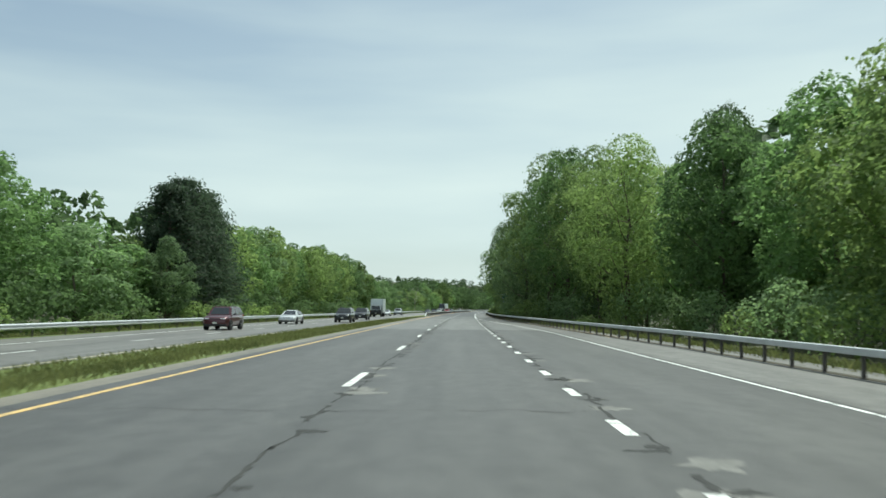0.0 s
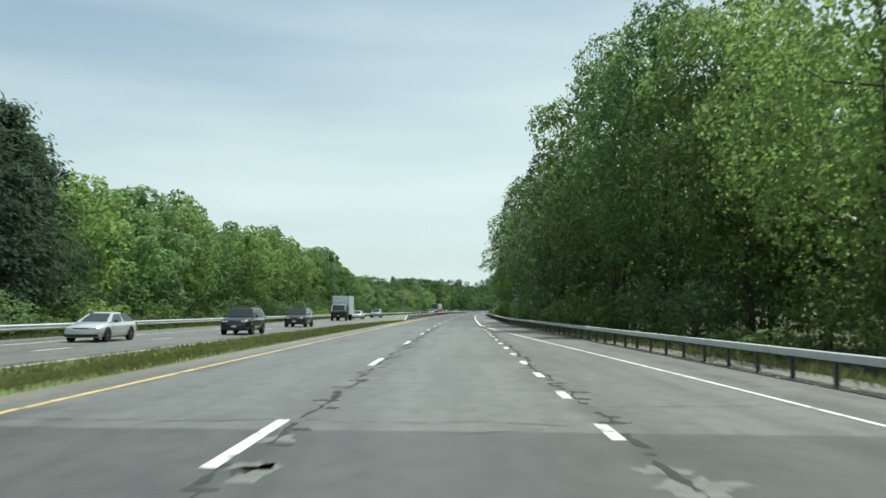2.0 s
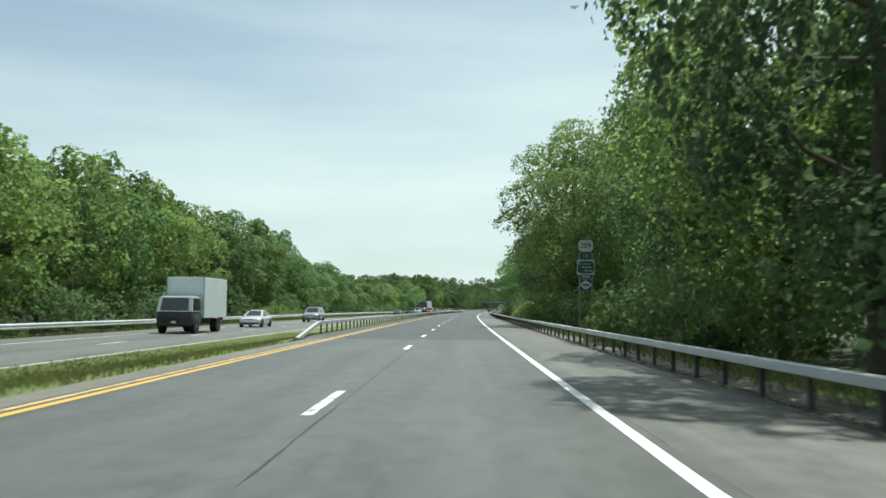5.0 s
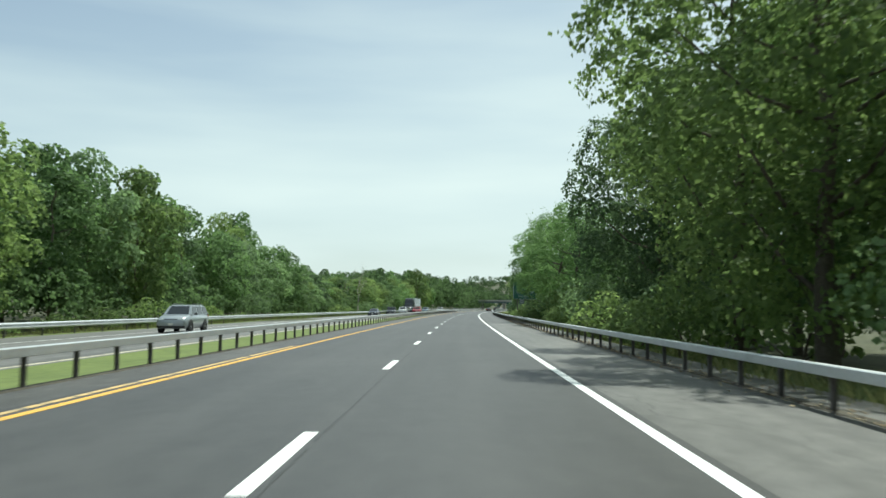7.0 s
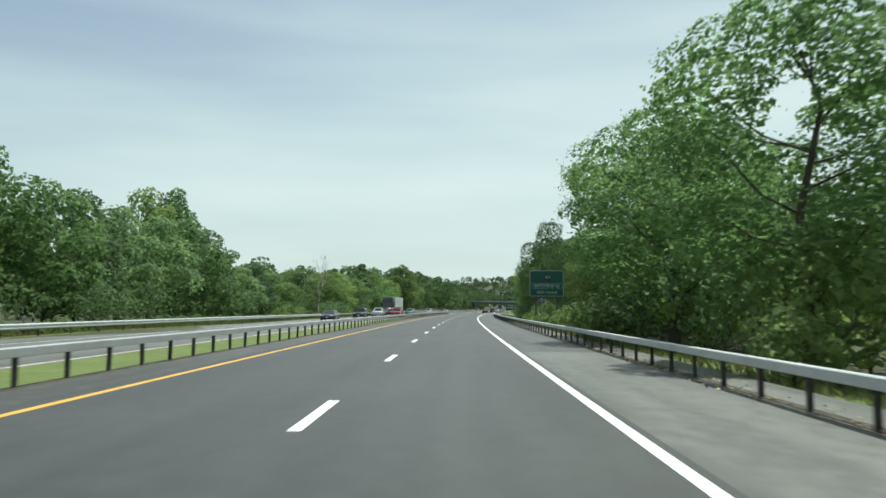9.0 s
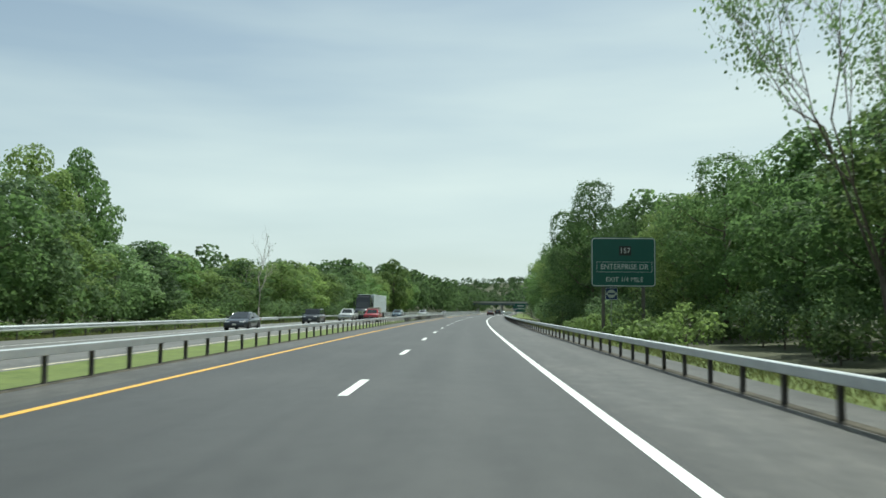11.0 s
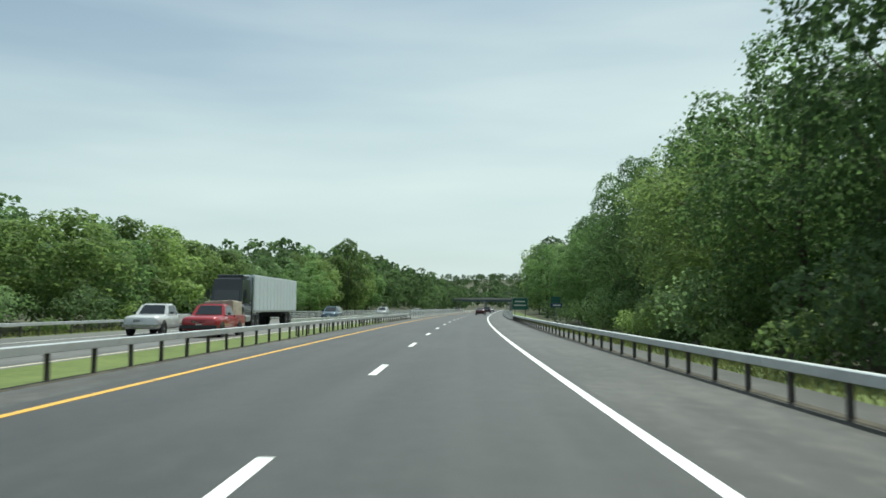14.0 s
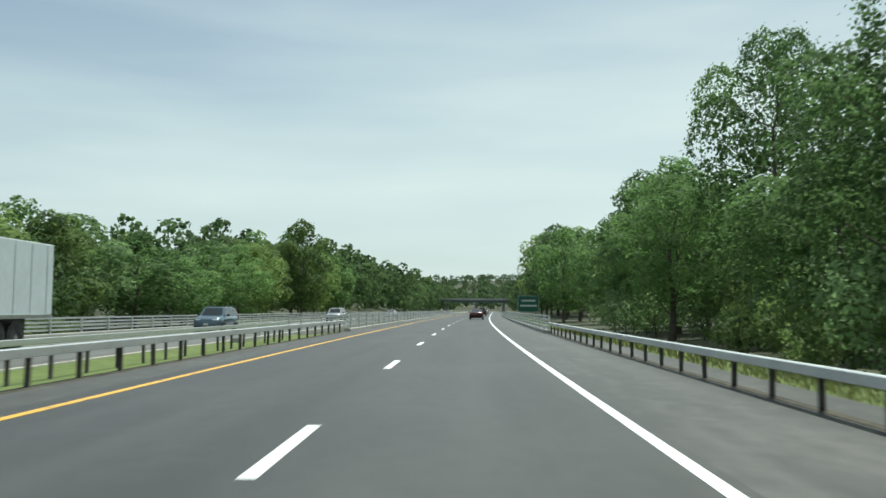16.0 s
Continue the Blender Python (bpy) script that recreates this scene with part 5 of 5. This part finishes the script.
def pane(quad, margins, thing, name="window", mat=None, proud=0.012):
    """A thin pane laid on the quad (four corners: low a, low b, high b, high a), kept in from its sides."""
    a, b, c, d = (Vector(q) for q in quad)
    l, r, lo, hi = margins

    def at(u, v):
        return (a.lerp(b, u)).lerp(d.lerp(c, u), v)
    nrm = (b - a).cross(d - a).normalized()
    mid = (a + b + c + d) / 4
    if nrm.dot(mid - Vector((0, mid.y, mid.z - 1))) < 0 and abs(nrm.x) > 0.5:
        nrm = -nrm
    pts = [at(l, lo), at(1 - r, lo), at(1 - r, 1 - hi), at(l, 1 - hi)]
    bm = bmesh.new()
    lowv = [bm.verts.new(p - nrm * 0.01) for p in pts]
    topv = [bm.verts.new(p + nrm * proud) for p in pts]
    bm.faces.new(lowv)
    bm.faces.new(topv)
    for i in range(4):
        bm.faces.new((lowv[i], lowv[(i + 1) % 4], topv[(i + 1) % 4], topv[i]))
    bmesh.ops.recalc_face_normals(bm, faces=bm.faces)
    return part(name, bm, mat or GLASS_DARK, thing)


def cabin(thing, mat, y0, y1, t0, t1, zb, zt, wb, wt, panes=2, rear=True, ws=(0.10, 0.10, 0.06, 0.15), sw=(0.09, 0.05, 0.06, 0.18), soft=0.10):
    """The upper body: a tapered shell from y0..y1 at the belt to t0..t1 at the roof, with its panes."""
    bm = bmesh.new()
    low = [(-wb, y0, zb), (wb, y0, zb), (wb, y1, zb), (-wb, y1, zb)]
    high = [(-wt, t0, zt), (wt, t0, zt), (wt, t1, zt), (-wt, t1, zt)]
    lv, hv = [bm.verts.new(p) for p in low], [bm.verts.new(p) for p in high]
    for i in range(4):
        bm.faces.new((lv[i], lv[(i + 1) % 4], hv[(i + 1) % 4], hv[i]))
    bm.faces.new(hv)
    bm.faces.new(lv[::-1])
    bmesh.ops.recalc_face_normals(bm, faces=bm.faces)
    bmesh.ops.bevel(bm, geom=[e for e in bm.edges if all(v.co.z > zb + 0.05 for v in e.verts)], offset=soft, segments=3, affect="EDGES")
    part("roof", bm, mat, thing)
    pane((low[0], low[1], high[1], high[0]), ws, thing, "windscreen")
    if rear:
        pane((low[2], low[3], high[3], high[2]), (0.08, 0.08, 0.10, 0.12), thing, "rear_window")
    for s in (-1, 1):
        for k in range(panes):
            f0, f1 = k / panes, (k + 1) / panes
            a = (s * wb, y0 + (y1 - y0) * f0, zb)
            b = (s * wb, y0 + (y1 - y0) * f1, zb)
            c = (s * wt, t0 + (t1 - t0) * f1, zt)
            d = (s * wt, t0 + (t1 - t0) * f0, zt)
            pane((a, b, c, d), sw, thing, "side_window")


def face(thing, w, y, zl, zh, lamp_z, rear_y, rear_z, mirror_y, mirror_z, grille=TRIM):
    """Headlights, grille, bumper, number plates, tail lights and mirrors."""
    for s in (-1, 1):
        part("headlight", box_bm(s * w * 0.62 - 0.17, s * w * 0.62 + 0.17, y - 0.015, y + 0.16, lamp_z - 0.06, lamp_z + 0.07, bevel=0.03), LAMP, thing)
        part("tail_light", box_bm(s * w * 0.80 - 0.11, s * w * 0.80 + 0.11, rear_y - 0.10, rear_y + 0.015, rear_z - 0.10, rear_z + 0.12, bevel=0.02), TAIL, thing)
        part("mirror", box_bm(s * (w + 0.09) - 0.09, s * (w + 0.09) + 0.09, mirror_y - 0.04, mirror_y + 0.06, mirror_z - 0.06, mirror_z + 0.07, bevel=0.025), TRIM, thing)
    part("grille", box_bm(-w * 0.42, w * 0.42, y - 0.02, y + 0.08, lamp_z - 0.14, lamp_z + 0.05, bevel=0.015), grille, thing)
    part("bumper", box_bm(-w * 0.9, w * 0.9, y - 0.035, y + 0.10, zl + 0.02, zl + 0.16, bevel=0.03), TRIM, thing)
    part("number_plate", box_bm(-0.15, 0.15, y - 0.05, y - 0.036, zl + 0.17, zl + 0.30), PLATE, thing)
    part("number_plate", box_bm(-0.15, 0.15, rear_y + 0.002, rear_y + 0.016, rear_z - 0.18, rear_z - 0.04), PLATE, thing)


def set_down(thing, y, lat, ahead=False):
    p = on_road(y, lat, 0.004)
    thing.matrix_basis = pose(p.x, p.y, p.z, 0, 0, -math.degrees(heading(y)) + (180 if ahead else 0))
    return thing


def sedan(colour, label, y, lat, ahead=False):
    t = empty("sedan", label, "car", "cars on the highway")
    m = paint("car_paint", colour)
    loft([(0.0, 0.30, 0.62, 0.72), (0.12, 0.22, 0.72, 0.84), (0.8, 0.20, 0.86, 0.91), (1.45, 0.20, 0.94, 0.92), (3.6, 0.20, 0.98, 0.92), (4.4, 0.22, 1.0, 0.90), (4.72, 0.30, 0.96, 0.82), (4.8, 0.36, 0.86, 0.76)], m, "body", t)
    cabin(t, m, 1.30, 4.55, 2.30, 3.45, 0.93, 1.42, 0.82, 0.58, soft=0.13)
    face(t, 0.90, 0.03, 0.24, 0.7, 0.64, 4.78, 0.80, 1.65, 0.98)
    for x in (-0.92, 0.92):
        for yy in (0.92, 3.75):
            wheel(t, x, yy, 0.33, 0.22)
    return set_down(t, y, lat, ahead)


def suv(colour, label, y, lat, ahead=False, boxy=False):
    t = empty("suv", label, "car", "cars on the highway")
    m = paint("car_paint", colour)
    loft([(0.0, 0.36, 0.80, 0.76), (0.12, 0.28, 0.92, 0.88), (0.7, 0.26, 1.06, 0.94), (1.3, 0.26, 1.12, 0.95), (4.2, 0.26, 1.14, 0.95), (4.6, 0.30, 1.12, 0.90), (4.7, 0.40, 1.05, 0.84)], m, "body", t)
    cabin(t, m, 1.2 if not boxy else 1.35, 4.66, 1.85 if not boxy else 1.65, 4.25 if not boxy else 4.55, 1.10, 1.72, 0.87, 0.68 if not boxy else 0.76, panes=3)
    face(t, 0.93, 0.03, 0.30, 0.9, 0.80, 4.70, 1.0, 1.6, 1.15)
    for s in (-1, 1):
        part("roof_rail", box_bm(s * 0.6 - 0.02, s * 0.6 + 0.02, 2.1, 4.1, 1.75, 1.79, bevel=0.01), TRIM, t)
    for x in (-0.95, 0.95):
        for yy in (0.92, 3.72):
            wheel(t, x, yy, 0.37, 0.24)
    return set_down(t, y, lat, ahead)


def pickup(colour, label, y, lat, load=False):
    t = empty("pickup_truck", label, "car", "cars on the highway")
    m = paint("car_paint", colour, 0.1)
    loft([(0.0, 0.44, 0.96, 0.86), (0.10, 0.38, 1.06, 0.95), (0.8, 0.36, 1.14, 0.98), (1.6, 0.36, 1.18, 0.99), (3.3, 0.36, 1.20, 0.99), (3.35, 0.40, 0.72, 0.97), (5.3, 0.40, 0.72, 0.97), (5.5, 0.44, 0.70, 0.95)], m, "body", t)
    cabin(t, m, 1.6, 3.3, 2.15, 3.15, 1.16, 1.78, 0.92, 0.72, panes=1)
    for s in (-1, 1):
        part("bed_side", box_bm(s * 0.94 - 0.04, s * 0.94 + 0.04, 3.32, 5.5, 0.66, 1.18, bevel=0.02), m, t)
    part("tailgate", box_bm(-0.90, 0.90, 5.42, 5.5, 0.66, 1.16, bevel=0.02), m, t)
    face(t, 0.96, 0.02, 0.42, 1.0, 0.88, 5.52, 0.9, 1.9, 1.25, CHROME)
    part("chrome_bumper", box_bm(-0.98, 0.98, -0.10, 0.06, 0.46, 0.66, bevel=0.03), CHROME if not load else TRIM, t)
    if load:
        bm = box_bm(-0.82, 0.82, 3.45, 5.35, 0.74, 1.92, bevel=0.05)
        for v in bm.verts:
            v.co += Vector((0, 0, 0.22 * noise.noise(v.co * 1.3))) if v.co.z > 1.2 and v.co.y < 4.2 else Vector()
        part("load", bm, material("tarpaulin", (0.42, 0.36, 0.30), 0.8, vary=0.3, grain=5), t, "pale covered load in the bed")
    for x in (-0.98, 0.98):
        for yy in (0.95, 4.35):
            wheel(t, x, yy, 0.39, 0.26)
    return set_down(t, y, lat)


def box_truck(y, lat):
    t = empty("box_truck", "white box truck with a dark cab front on the opposite carriageway", "truck")
    m = paint("truck_paint", (0.60, 0.62, 0.63), 0.0)
    loft([(0.0, 0.55, 1.25, 1.02), (0.08, 0.45, 1.35, 1.10), (1.9, 0.45, 1.40, 1.12)], TRIM, "body", t, "dark lower cab")
    cabin(t, m, 0.04, 1.9, 0.35, 1.85, 1.36, 2.35, 1.10, 1.02, panes=1)
    b = part("cargo_box", box_bm(-1.2, 1.2, 2.05, 7.2, 0.95, 3.55, bevel=0.03), TRAILER_WHITE, t, "white panelled cargo box")
    for s in (-1, 1):
        part("edge_trim", box_bm(s * 1.19 - 0.03, s * 1.19 + 0.03, 2.03, 2.09, 0.95, 3.56), RIM, b)
    part("chassis", box_bm(-0.45, 0.45, 1.5, 7.0, 0.55, 0.95), TRIM, t)
    face(t, 1.08, 0.02, 0.48, 1.2, 0.92, 7.18, 0.85, 0.6, 1.7)
    for yy in (0.95, 5.6):
        for x in (-1.12, 1.12):
            wheel(t, x, yy, 0.44, 0.28 if yy < 2 else 0.5)
    return set_down(t, y, lat)


def semi(y, lat):
    t = empty("semi_truck", "black tractor unit pulling a long white box trailer", "truck")
    m = paint("truck_paint", (0.012, 0.014, 0.02), 0.2)
    loft([(0.0, 0.65, 1.45, 0.92), (0.10, 0.55, 1.62, 1.0), (1.3, 0.55, 1.95, 1.12), (1.9, 0.55, 2.0, 1.18), (4.4, 0.60, 2.0, 1.2)], m, "hood", t)
    cabin(t, m, 1.75, 4.4, 2.35, 4.35, 1.95, 3.85, 1.18, 1.05, panes=1, rear=False, ws=(0.10, 0.10, 0.05, 0.52), sw=(0.12, 0.62, 0.04, 0.58), soft=0.2)
    part("roof_fairing", box_bm(-1.0, 1.0, 2.7, 4.4, 3.8, 4.0, bevel=0.08), m, t)
    part("grille", box_bm(-0.5, 0.5, -0.03, 0.10, 0.85, 1.5, bevel=0.03), CHROME, t)
    part("bumper", box_bm(-1.15, 1.15, -0.10, 0.2, 0.42, 0.72, bevel=0.05), m, t)
    for s in (-1, 1):
        part("headlight", box_bm(s * 0.85 - 0.16, s * 0.85 + 0.16, -0.01, 0.25, 1.0, 1.2, bevel=0.03), LAMP, t)
        part("mirror", box_bm(s * 1.38 - 0.1, s * 1.38 + 0.1, 1.9, 2.05, 2.2, 2.9, bevel=0.03), TRIM, t)
        part("fuel_tank", box_bm(s * 0.95 - 0.28, s * 0.95 + 0.28, 2.8, 4.2, 0.5, 1.0, bevel=0.12), RIM, t)
        part("exhaust_pipe", box_bm(s * 1.2 - 0.06, s * 1.2 + 0.06, 4.45, 4.57, 1.0, 3.9, bevel=0.03), CHROME, t)
    part("chassis", box_bm(-0.45, 0.45, 4.0, 7.0, 0.7, 1.0), TRIM, t)
    tr = part("trailer", box_bm(-1.28, 1.28, 4.9, 20.2, 1.22, 4.08, bevel=0.03), TRAILER_WHITE, t, "white panelled box trailer")
    for s in (-1, 1):
        for i in range(13):
            yy = 5.3 + 1.2 * i
            part("rib", box_bm(s * 1.283 - 0.006, s * 1.283 + 0.006, yy - 0.015, yy + 0.015, 1.36, 4.0), RIM, tr)
        part("bottom_rail", box_bm(s * 1.28 - 0.025, s * 1.28 + 0.025, 4.9, 20.2, 1.20, 1.34), RIM, tr)
        part("landing_leg", box_bm(s * 0.8 - 0.06, s * 0.8 + 0.06, 7.6, 7.75, 0.25, 1.22), TRIM, t)
    part("bogie", box_bm(-0.9, 0.9, 15.6, 18.9, 0.75, 1.20), TRIM, t)
    for yy, w in ((1.0, 0.32), (4.9, 0.55), (6.2, 0.55), (16.4, 0.55), (17.7, 0.55)):
        for x in (-1.2, 1.2):
            wheel(t, x, yy, 0.51, w)
    return set_down(t, y, lat)


OUTER, INNER = -15.8, -12.1
suv((0.075, 0.014, 0.022), "dark maroon sport utility vehicle on the opposite carriageway", 60.5, OUTER)
sedan((0.62, 0.64, 0.65), "white sedan on the opposite carriageway", 85, OUTER)
suv((0.018, 0.020, 0.024), "black sport utility vehicle in the inner opposite lane", 121, -13.0)
suv((0.020, 0.022, 0.026), "large black sport utility vehicle nearing on the opposite carriageway", 98, INNER)
box_truck(165, OUTER)
sedan((0.66, 0.67, 0.68), "white sedan with a dark grille behind the box truck", 183, OUTER)
suv((0.33, 0.36, 0.38), "silver grey compact utility vehicle on the opposite carriageway", 210, OUTER)
sedan((0.035, 0.042, 0.055), "dark blue sedan on the opposite carriageway", 313.5, OUTER)
suv((0.03, 0.036, 0.045), "dark boxy off-road vehicle in the outer opposite lane", 342, OUTER, boxy=True)
pickup((0.36, 0.022, 0.03), "red pickup truck with a covered load", 363.5, INNER, load=True)
pickup((0.62, 0.63, 0.63), "white pickup truck on the opposite carriageway", 365, OUTER)
semi(379, OUTER)
suv((0.10, 0.15, 0.19), "blue-grey hatchback in the outer opposite lane", 422, OUTER)
suv((0.40, 0.41, 0.42), "silver utility vehicle far along the opposite carriageway", 470, OUTER)
sedan((0.6, 0.6, 0.6), "white sedan far along the opposite carriageway", 530, OUTER)
sedan((0.07, 0.018, 0.02), "dark red sedan driving ahead in the same lane", 482, 1.9, True)
suv((0.03, 0.03, 0.035), "dark utility vehicle further ahead", 545, 1.9, True)
sedan((0.5, 0.52, 0.53), "silver sedan far ahead", 610, 1.9, True)
